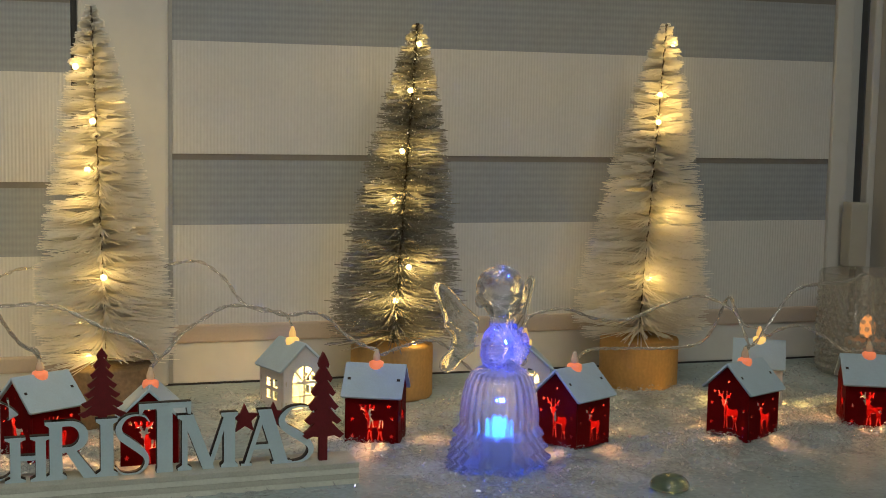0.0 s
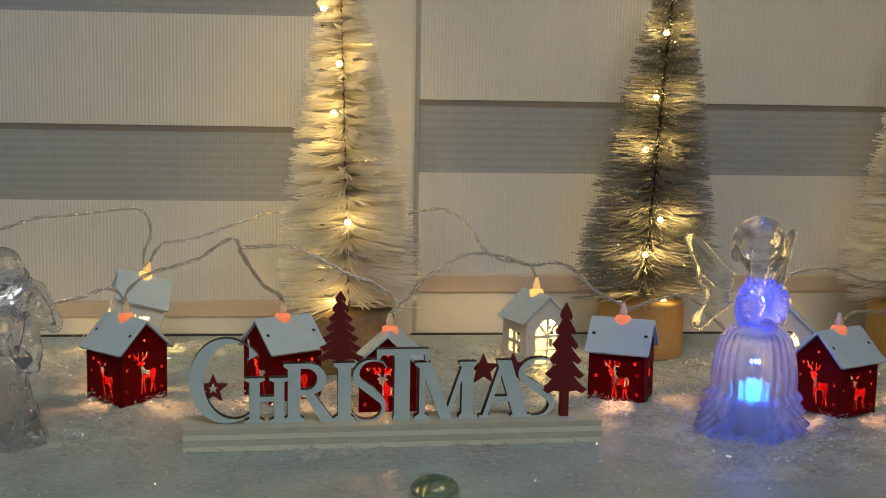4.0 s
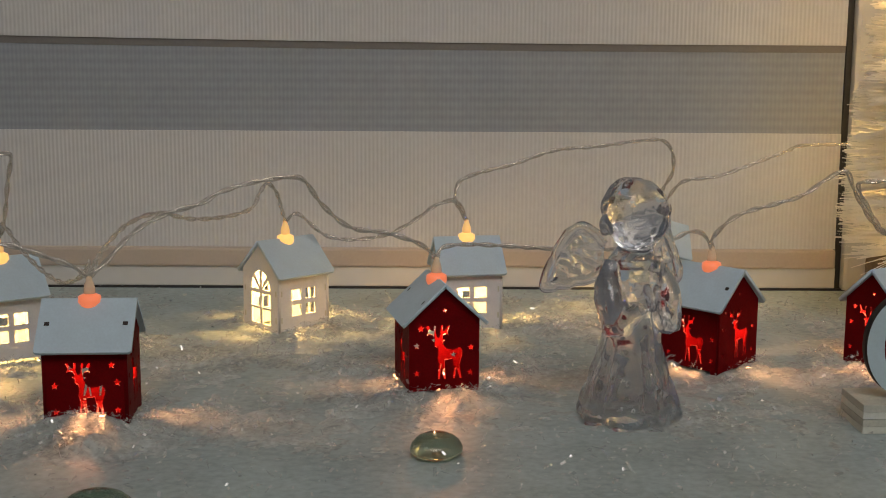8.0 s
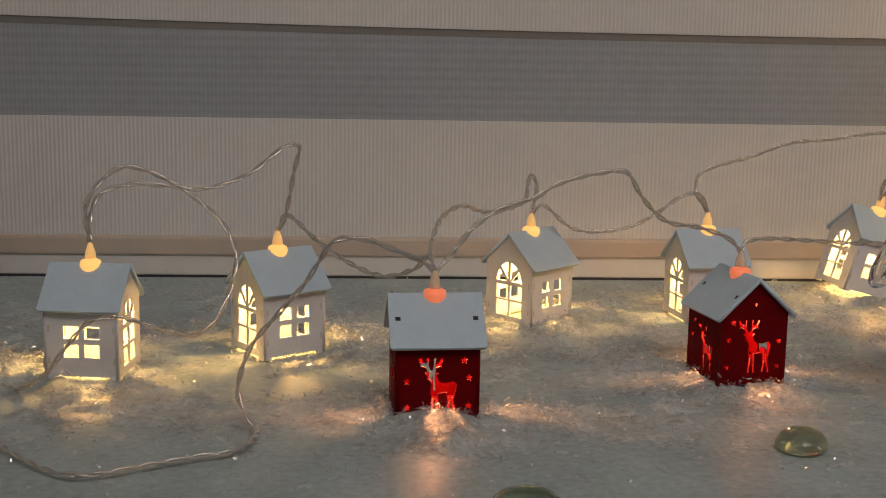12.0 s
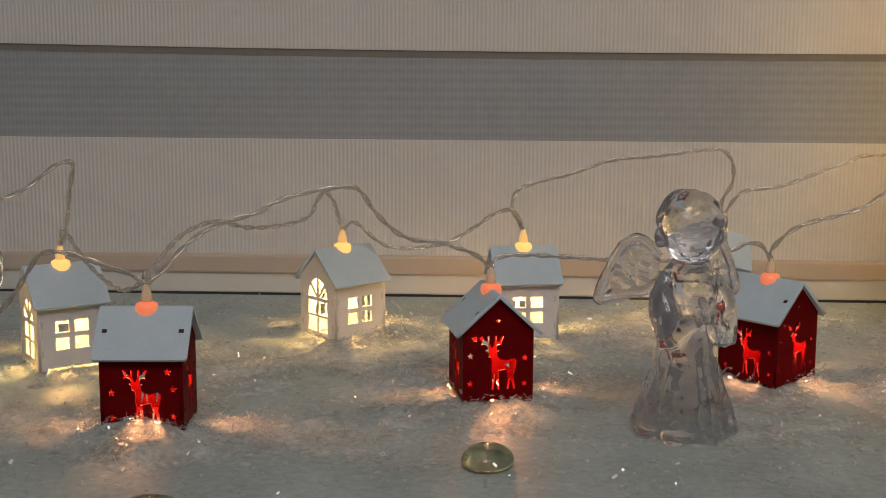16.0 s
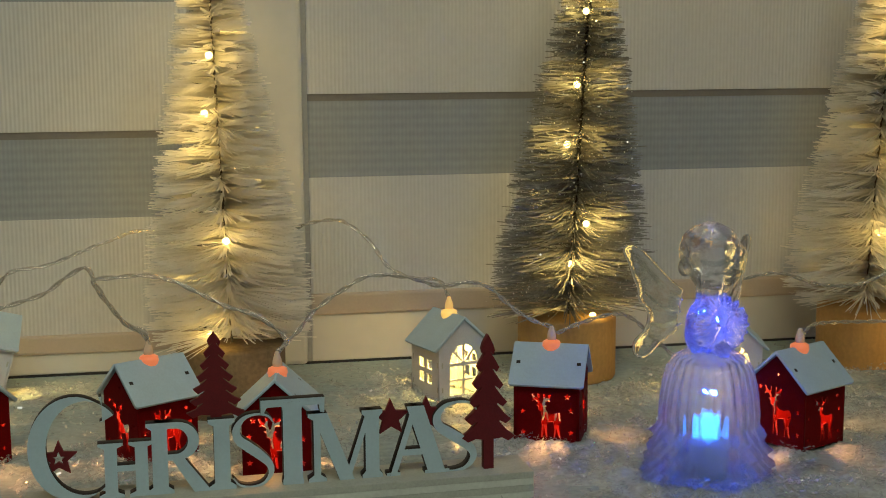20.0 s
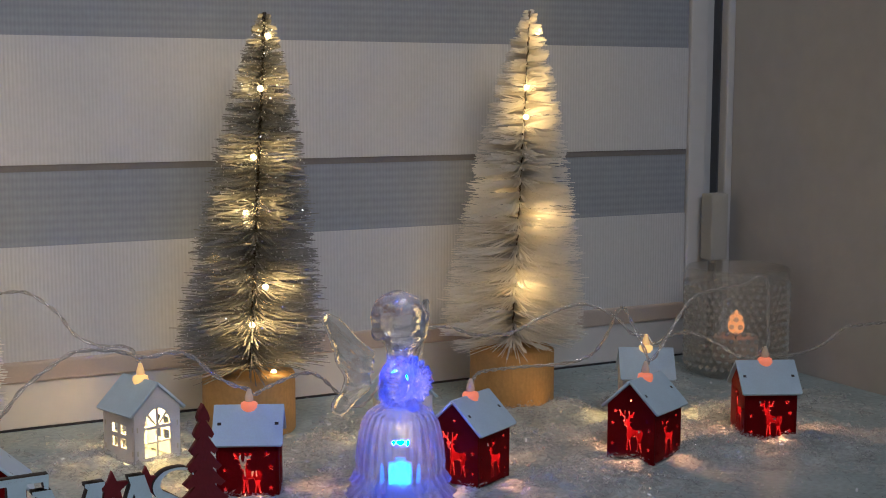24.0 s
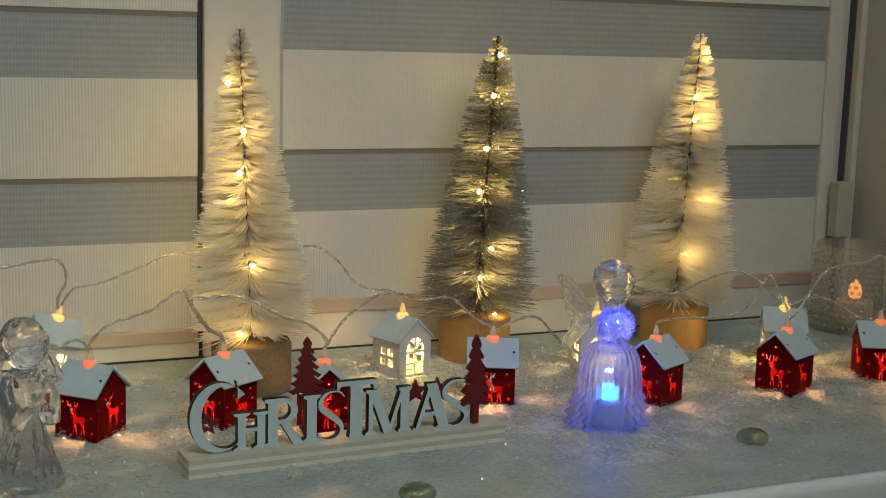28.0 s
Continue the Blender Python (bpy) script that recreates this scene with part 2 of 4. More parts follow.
PLY = mat("white_plywood", (0.64, 0.66, 0.58), 0.6, vary=0.1, scale=60, bump=0.2)
PLY_DARK = mat("plywood_layer", (0.47, 0.48, 0.41), 0.7, vary=0.15, scale=90, bump=0.2)
LOG = mat("pale_log_wood", (0.46, 0.27, 0.085), 0.65, vary=0.15, scale=40, bump=0.2, extra=wood_rings)
LOG_TOP = mat("log_end_grain", (0.50, 0.33, 0.16), 0.7, vary=0.2, scale=60, bump=0.2)
BARK_LOG = mat("brown_log_wood", (0.24, 0.165, 0.08), 0.75, vary=0.35, scale=40, bump=0.4, extra=wood_rings)
WIRE = mat("dark_twisted_wire", (0.05, 0.045, 0.04), 0.4, 0.8)
WIRE_PALE = mat("grey_twisted_wire", (0.20, 0.18, 0.15), 0.5, 0.3, vary=0.6, scale=120)
BRISTLE_W = mat("white_bristle", (0.93, 0.91, 0.86), 0.40, vary=0.08, scale=300, extra=film((0.95, 0.93, 0.87), 0.55))
BRISTLE_S = mat("silver_tinsel", (0.42, 0.425, 0.395), 0.24, 0.40, vary=0.5, scale=250)
CABLE = mat("clear_cable", (0.72, 0.70, 0.65), 0.08, 0.45, vary=0.0, coat=0.8, extra=see_through(0.56))
CORE = mat("silver_core", (0.92, 0.88, 0.80), 0.27, 1.0, vary=0.1)
BULB_Y = glow("warm_bulb_plug", (1.0, 0.58, 0.17), 0.85)
NECK_Y = glow("amber_plug_neck", (1.0, 0.60, 0.22), 0.42)
NECK = mat("clear_plug_neck", (0.88, 0.74, 0.52), 0.15, vary=0.1, coat=0.5, extra=see_through(0.18))
BULB_R = glow("rosy_bulb_plug", (0.95, 0.24, 0.11), 0.5)
LED = glow("tree_led", (1.0, 0.70, 0.26), 7.0)
CRYSTAL = glass("clear_acrylic", (0.88, 0.93, 1.0), 0.05, 1.47, 0.10, 140)

CRYSTAL_B = glass("clear_acrylic_lit", (0.84, 0.92, 1.0), 0.03, 1.46, 0.15, 150)
FROSTED = glass("frosted_acrylic", (0.80, 0.90, 1.0), 0.12, 1.46, 0.25, 150)


def milky(m, color, share, clear=0.0):
    """Mixes some scattering, and some light that goes straight through a thin wall, into a clear material."""
    n, l = m.node_tree.nodes, m.node_tree.links
    t, mix = n.new("ShaderNodeBsdfTranslucent"), n.new("ShaderNodeMixShader")
    t.inputs[0].default_value = (*color, 1)
    mix.inputs[0].default_value = share
    l.new(n["Principled BSDF"].outputs[0], mix.inputs[1])
    l.new(t.outputs[0], mix.inputs[2])
    l.new(mix.outputs[0], n["Material Output"].inputs["Surface"])
    if clear:
        straight, blend = n.new("ShaderNodeBsdfTransparent"), n.new("ShaderNodeMixShader")
        blend.inputs[0].default_value = clear
        l.new(mix.outputs[0], blend.inputs[1])
        l.new(straight.outputs[0], blend.inputs[2])
        l.new(blend.outputs[0], n["Material Output"].inputs["Surface"])


milky(CRYSTAL_B, (0.6, 0.78, 1.0), 0.04, 0.36)
milky(FROSTED, (0.6, 0.78, 1.0), 0.10, 0.26)
milky(CRYSTAL, (0.55, 0.64, 0.80), 0.12)
GEM = glass("green_tinted_glass", (0.62, 0.78, 0.66), 0.10, 1.5, 0.2, 200)
milky(GEM, (0.45, 0.58, 0.48), 0.25)
SMOKE = mat("smoky_glass", (0.50, 0.47, 0.38), 0.06, vary=0.1, extra=see_through(0.74))
NAIL = mat("hobnail_glass", (0.66, 0.66, 0.60), 0.04, vary=0.1, extra=see_through(0.66))
LILAC = mat("lilac_glass", (0.30, 0.23, 0.32), 0.06, vary=0.1, extra=see_through(0.62))
LILAC_NAIL = mat("lilac_hobnail_glass", (0.13, 0.12, 0.19), 0.05, vary=0.1, extra=see_through(0.30))
WAX = mat("candle_wax", (0.80, 0.62, 0.50), 0.6, vary=0.05)
FLAME = glow("flame", (1.0, 0.36, 0.10), 1.3)
BLUE_LED = glow("blue_led", (0.06, 0.26, 1.0), 5.0)
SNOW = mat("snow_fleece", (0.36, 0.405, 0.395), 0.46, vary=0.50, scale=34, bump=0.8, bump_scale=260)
FIBRE = mat("snow_fibre", (0.50, 0.54, 0.52), 0.45, vary=0.2, scale=200, extra=see_through(0.45))
FLAKE = mat("iridescent_film", (0.80, 0.80, 0.78), 0.08, 0.0, vary=0.0, extra=see_through(0.72))


def pearly(low, high):
    """Thin film colours that change from flake to flake."""
    def more(m, n, l, b, co):
        g, r = n.new("ShaderNodeNewGeometry"), n.new("ShaderNodeMapRange")
        r.inputs[3].default_value, r.inputs[4].default_value = low, high
        l.new(g.outputs["Random Per Island"], r.inputs[0])
        l.new(r.outputs[0], b.inputs["Thin Film Thickness"])
    return more


FLAKE_M = mat("foil_flake", (0.85, 0.87, 0.87), 0.30, 0.75, vary=0.0, extra=both(pearly(0, 560), see_through(0.45)))
TINSEL = mat("tinsel_glitter", (0.88, 0.89, 0.88), 0.28, 1.0, vary=0.0)
CURL = mat("pearly_cellophane", (0.66, 0.67, 0.66), 0.14, 0.0, vary=0.2, scale=150, coat=0.5, extra=both(pearly(0, 480), see_through(0.74)))
# grey of the strip that draws the shade in the gap by the jamb
GAP = mat("gap_shade", (0.085, 0.095, 0.105), 0.6)
HINGE_GREY = mat("grey_gasket", (0.40, 0.40, 0.38), 0.6)
CREAM = mat("cream_plastic", (0.47, 0.46, 0.40), 0.5, vary=0.04)


# ---- mesh helpers ----
def put(name, bm, material, parent=None, label="", smooth=False):
    me = bpy.data.meshes.new(name)
    if smooth:
        for f in bm.faces:
            f.smooth = True
    bm.to_mesh(me)
    bm.free()
    for m in material if isinstance(material, (list, tuple)) else (material,):
        me.materials.append(m)
    ob = new(name, me)
    ob.parent = parent
    return tagged(ob, label)


def part(name, bm, material, parent, label="", smooth=False):
    return put(name, bm, material, parent, label, smooth)


def thing(name, m, label, category, group="", kind=""):
    ob = new(name)
    ob.empty_display_size = 0.01
    ob.matrix_world = m
    return tagged(ob, label, category, group, kind)


def box(x0, y0, z0, x1, y1, z1, bevel=0.0, bm=None):
    bm = bm or bmesh.new()
    r = bmesh.ops.create_cube(bm, size=1, matrix=Matrix.LocRotScale(((x0 + x1) / 2, (y0 + y1) / 2, (z0 + z1) / 2), None, (x1 - x0, y1 - y0, z1 - z0)))
    if bevel:
        es = {e for v in r["verts"] for e in v.link_edges}
        bmesh.ops.bevel(bm, geom=list(es), offset=bevel, segments=2, affect="EDGES", profile=0.6)
    return bm


def structure(name, bm, material, label, smooth=False):
    ob = put(name, bm, material, None, label, smooth)
    return tagged(ob, label, name.split("_")[0], kind="structure")


def cut_panel(outlines, depth):
    """A flat board in the xy plane with the first outline as its rim and the others cut through; depth along z about 0."""
    cu = bpy.data.curves.new("panel", "CURVE")
    cu.dimensions, cu.fill_mode, cu.extrude = "2D", "BOTH", depth / 2
    for pts in outlines:
        s = cu.splines.new("POLY")
        s.points.add(len(pts) - 1)
        for p, (x, y) in zip(s.points, pts):
            p.co = (x, y, 0, 1)
        s.use_cyclic_u = True
    ob = new("panel", cu)
    me = bpy.data.meshes.new_from_object(ob.evaluated_get(bpy.context.evaluated_depsgraph_get()))
    bm = bmesh.new()
    bm.from_mesh(me)
    bpy.data.objects.remove(ob)
    bpy.data.curves.remove(cu)
    bpy.data.meshes.remove(me)
    bmesh.ops.remove_doubles(bm, verts=bm.verts, dist=1e-6)
    bmesh.ops.recalc_face_normals(bm, faces=bm.faces)
    return bm


def moved(bm, m):
    bmesh.ops.transform(bm, matrix=m, verts=bm.verts)
    return bm


def lathe(profile, n=24, bm=None, fold=None):
    """A turned body from (radius, height) pairs; fold(angle, height) scales the radius."""
    bm = bm or bmesh.new()
    rings = []
    for r, z in profile:
        ring = []
        for i in range(n):
            a = 2 * math.pi * i / n
            k = fold(a, z) if fold else 1.0
            ring.append(bm.verts.new((r * k * math.cos(a), r * k * math.sin(a), z)))
        rings.append(ring)
    for a, b in zip(rings, rings[1:]):
        for i in range(n):
            bm.faces.new((a[i], a[(i + 1) % n], b[(i + 1) % n], b[i]))
    bm.faces.new(list(reversed(rings[0])))
    bm.faces.new(rings[-1])
    return bm


def spline(points, step=0.002):
    """Evenly spaced points along a smooth curve through the given ones."""
    p = [Vector(q) for q in points]
    p = [p[0] * 2 - p[1]] + p + [p[-1] * 2 - p[-2]]
    out = []
    for a, b, c, d in zip(p, p[1:], p[2:], p[3:]):
        k = max(2, int((c - b).length / step))
        for i in range(k):
            t = i / k
            out.append(0.5 * (2 * b + (c - a) * t + (2 * a - 5 * b + 4 * c - d) * t * t + (3 * b - 3 * c + d - a) * t ** 3))
    return out + [p[-2]]


def tube(path, radius, n=5, bm=None):
    bm = bm or bmesh.new()
    prev, side = None, Vector((0.3, 0.2, 1)).normalized()
    for i, p in enumerate(path):
        q = path[min(i + 1, len(path) - 1)] - path[max(i - 1, 0)]
        q = q.normalized() if q.length else Vector((1, 0, 0))
        side = (side - q * side.dot(q)).normalized()
        up = q.cross(side)
        r = radius(i / max(1, len(path) - 1)) if callable(radius) else radius
        ring = [bm.verts.new(p + (side * math.cos(2 * math.pi * k / n) + up * math.sin(2 * math.pi * k / n)) * r) for k in range(n)]
        if prev:
            for k in range(n):
                bm.faces.new((prev[k], prev[(k + 1) % n], ring[(k + 1) % n], ring[k]))
        else:
            bm.faces.new(list(reversed(ring)))
        prev = ring
    bm.faces.new(prev)
    return bm


def ball(r, m, sub=2, bm=None):
    bm = bm or bmesh.new()
    bmesh.ops.create_icosphere(bm, subdivisions=sub, radius=r, matrix=m)
    return bm


def star(cx, cy, r, inner=0.42, turn=90):
    return [(cx + (r if k % 2 == 0 else r * inner) * math.cos(radians(turn + 36 * k)), cy + (r if k % 2 == 0 else r * inner) * math.sin(radians(turn + 36 * k))) for k in range(10)]


def rect(x0, y0, x1, y1):
    return [(x0, y0), (x1, y0), (x1, y1), (x0, y1)]


# ---- the room and the window niche ----
NL, NR, FRONT, TOP = -0.46, 1.2022, -0.467, 1.15
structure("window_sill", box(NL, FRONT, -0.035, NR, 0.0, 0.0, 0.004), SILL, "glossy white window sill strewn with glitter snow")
structure("trim_sill_nose", box(NL, FRONT - 0.014, -0.036, NR, FRONT + 0.0005, -0.0006, 0.007), NOSE, "smooth rounded nose of the sill, coloured brighter for the light on it", True)
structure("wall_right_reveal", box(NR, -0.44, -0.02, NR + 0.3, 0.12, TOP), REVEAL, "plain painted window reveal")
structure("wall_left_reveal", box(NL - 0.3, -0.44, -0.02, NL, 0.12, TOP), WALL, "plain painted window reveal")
structure("wall_front_right", box(NR + 0.3, -0.44, -0.9, 2.9, -0.30, 1.62), WALL, "plain painted room wall")
structure("wall_front_left", box(-2.3, -0.44, -0.9, NL - 0.3, -0.30, 1.62), WALL, "plain painted room wall")
structure("wall_above_window", box(NL - 0.3, -0.44, TOP, NR + 0.3, 0.12, 1.62), WALL, "plain painted wall over the window")
structure("wall_below_sill", box(NL - 0.3, -0.44, -0.9, NR + 0.3, -0.30, -0.036), WALL, "plain painted wall under the sill")
structure("wall_back", box(-2.3, -3.3, -0.9, 2.9, -3.2, 1.62), WALL, "plain painted room wall")
structure("wall_side_left", box(-2.4, -3.2, -0.9, -2.3, -0.30, 1.62), WALL, "plain painted room wall")
structure("wall_side_right", box(2.9, -3.2, -0.9, 3.0, -0.30, 1.62), WALL, "plain painted room wall")
structure("floor", box(-2.4, -3.3, -1.0, 3.0, -0.30, -0.9), mat("floor_boards", (0.30, 0.22, 0.15), 0.5), "wooden room floor")
structure("ceiling", box(-2.4, -3.3, 1.62, 3.0, 0.12, 1.72), WALL, "white ceiling")

# ---- window frame: posts, rails and glass ----
win = thing("window_1", pose(0, 0, 0), "white casement window with two sashes behind zebra blinds", "window", kind="structure")
part("mullion", box(0.4560, -0.006, 0.0, 0.5275, 0.060, TOP, 0.003), FRAME, win, "white lacquered mullion")
part("gasket", box(0.4520, 0.001, 0.0, 0.4560, 0.060, TOP), GASKET, win, "black rubber gasket")
part("gasket", box(0.5275, -0.0010, 0.0, 0.5310, 0.060, TOP), HINGE_GREY, win, "grey gasket")
part("sash_stile", box(1.1565, -0.003, 0.0, 1.1760, 0.060, TOP, 0.002), FRAME, win)
part("rebate", box(1.1760, 0.010, 0.0, 1.1925, 0.060, TOP), FRAME, win)
part("gasket", box(1.1925, 0.000, 0.0, 1.1940, 0.060, TOP), GAP, win, "dark strip for the shade in the gap beside the sash")
part("jamb", box(1.1940, -0.010, 0.0, NR, 0.060, TOP, 0.002), FRAME, win)
part("bottom_rail", box(NL, -0.002, 0.0012, 0.4518, 0.060, 0.0160, 0.001), FRAME, win)
part("bottom_rail", box(0.5310, -0.002, 0.0012, 1.1565, 0.060, 0.0360, 0.001), FRAME, win)
part("joint", box(NL, -0.0025, 0.0, 1.1565, 0.060, 0.0012), GASKET, win, "dark joint between frame and sill")
part("pane", box(NL, 0.050, 0.016, 0.4518, 0.054, TOP), glass("window_glass", (0.95, 0.97, 0.97), 0.0, 1.45), win)
part("pane", box(0.5310, 0.050, 0.036, 1.1565, 0.054, TOP), bpy.data.materials["window_glass"], win)
hinge = thing("window_hinge_cover", pose(1.1780, -0.016, 0.1220), "cream plastic hinge cover on the window frame", "hinge")
part("cover", box(-0.0098, -0.008, -0.031, 0.0098, 0.008, 0.031, 0.002), CREAM, hinge)
part("pin", lathe([(0.0030, -0.034), (0.0034, -0.033), (0.0034, -0.031), (0.0030, -0.0305)], 16), CREAM, hinge)


def sloped(x0, x1, y0, y1, low, high, steps=24):
    """An upright band whose lower and upper edges follow low(x) and high(x)."""
    bm = bmesh.new()
    rows = []
    for k in range(steps + 1):
        x = x0 + (x1 - x0) * k / steps
        rows.append([bm.verts.new(p) for p in ((x, y0, low(x)), (x, y1, low(x)), (x, y1, high(x)), (x, y0, high(x)))])
    for a, b in zip(rows, rows[1:]):
        for k in range(4):
            bm.faces.new((a[k], b[k], b[(k + 1) % 4], a[(k + 1) % 4]))
    bm.faces.new(rows[0])
    bm.faces.new(rows[-1][::-1])
    bmesh.ops.recalc_face_normals(bm, faces=bm.faces)
    return bm


def zebra_blind(x0, x1, bottom, bar, gauze, cloth, first, sag, label):
    """Day and night blind: cloth bands and gauze bands in turn, with a bar at the foot. first: lower edge of the lowest gauze band; sag(x): how the hems hang off level."""
    ob = thing("zebra_blind", pose((x0 + x1) / 2, 0, bottom), label, "blind", "blinds in the window")
    w = (x1 - x0) / 2
    part("bottom_bar", box(-w, -0.004, -0.0005, w, 0.010, bar, 0.002), BAR, ob, "beige blind bottom bar")
    low = first - bottom
    flat = lambda z: lambda x: z
    hung = lambda z: lambda x: z + sag(x)
    part("cloth_band", sloped(-w, w, 0.0, 0.0012, flat(bar), flat(low)), OPAQUE, ob, "pale ribbed cloth band")
    while low + bottom < 1.0:
        part("gauze_band", sloped(-w, w, 0.0012, 0.0020, flat(low - 0.001), hung(low + gauze - 0.005)), SHEER, ob, "grey sheer gauze band")
        part("hem", sloped(-w, w, 0.0009, 0.0024, hung(low + gauze - 0.005), hung(low + gauze)), HEM, ob, "dark overlapping hem")
        part("cloth_band", sloped(-w, w, 0.0, 0.0012, hung(low + gauze), flat(low + gauze + cloth)), OPAQUE, ob, "pale ribbed cloth band")
        part("rear_layer", sloped(-w, w, 0.012, 0.0128, flat(low - 0.012), flat(low + gauze + 0.020)), BACKING, ob, "rear cloth layer")
        low += gauze + cloth
    return ob


zebra_blind(NL + 0.002, 0.4512, 0.0158, 0.0130, 0.0600, 0.0880, 0.1098, lambda x: 0.0003 + 0.0095 * max(0.0, (0.35 - x) / 0.75) ** 2, "white and grey zebra blind with a beige bottom bar")
zebra_blind(0.5313, 1.1560, 0.0357, 0.0150, 0.0590, 0.0930, 0.1345, lambda x: 0.0003, "white and grey zebra blind behind the brush trees")

# ---- wooden houses ----
DEER = [(.30, 0), (.35, 0), (.38, .28), (.44, 0), (.49, 0), (.46, .34), (.64, .36), (.68, .20), (.65, 0), (.70, 0), (.74, .20), (.81, 0), (.86, 0), (.81, .24),
        (.87, .42), (.88, .50), (.82, .57), (.64, .53), (.50, .55), (.43, .63), (.42, .68), (.49, .71), (.41, .73), (.42, .80), (.50, .82), (.55, .79), (.53, .86),
        (.58, .96), (.52, .97), (.47, .89), (.41, .87), (.42, .98), (.36, .97), (.36, .85), (.33, .76), (.29, .76), (.25, .84), (.26, .97), (.20, .98), (.20, .88),
        (.13, .90), (.08, .98), (.02, .96), (.07, .87), (.04, .80), (.10, .83), (.18, .81), (.22, .75), (.14, .72), (.22, .68), (.22, .60), (.29, .58), (.31, .48), (.29, .38), (.32, .28)]
TH = 0.0018
FRONT_X = Matrix(((0, 0, 1, 0), (1, 0, 0, 0), (0, 1, 0, 0), (0, 0, 0, 1)))   # board's x to y, y to z
SIDE_Y = Matrix(((1, 0, 0, 0), (0, 0, -1, 0), (0, 1, 0, 0), (0, 0, 0, 1)))   # board's y to z


def gable_rim():
    g = GABLE / 2
    return [(-g, 0), (-g + 0.004, 0), (-g + 0.004, 0.0015), (g - 0.004, 0.0015), (g - 0.004, 0), (g, 0), (g, EAVE), (0, APEX), (-g, EAVE)]


def deer_holes(cx, foot, size, flip=1):
    d = [(cx + flip * (x - 0.45) * size * 0.78, foot + y * size) for x, y in DEER]
    return [d] + [star(cx + dx, foot + dy * size, 0.0021) for dx, dy in ((-0.0134, 0.10), (-0.0136, 0.56), (0.0140, 0.12), (0.0118, 0.93), (0.0140, 0.62))]


def arch_holes():
    w, y0, y1, y2, b = 0.0102, 0.0050, 0.0148, 0.0245, 0.0005
    holes = [rect(-w, y0, -b, y1 - b), rect(b, y0, w, y1 - b), rect(-w, y1 + b, -b, y2 - b), rect(b, y1 + b, w, y2 - b)]
    for k in range(4):
        a0, a1 = 180 - 45 * k - 4, 180 - 45 * k - 41
        pts = [(w * 0.10 * math.cos(radians((a0 + a1) / 2)), y2 + b + w * 0.10)]
        pts += [(w * math.cos(radians(a0 + (a1 - a0) * j / 5)), y2 + b + 1.25 * w * math.sin(radians(a0 + (a1 - a0) * j / 5))) for j in range(6)]
        holes.append(pts)
    return holes


def four_panes():
    return [rect(-0.0090, 0.0205, -0.0014, 0.0270), rect(0.0014, 0.0205, 0.0090, 0.0270), rect(-0.0090, 0.0110, -0.0014, 0.0178), rect(0.0014, 0.0110, 0.0090, 0.0178)]


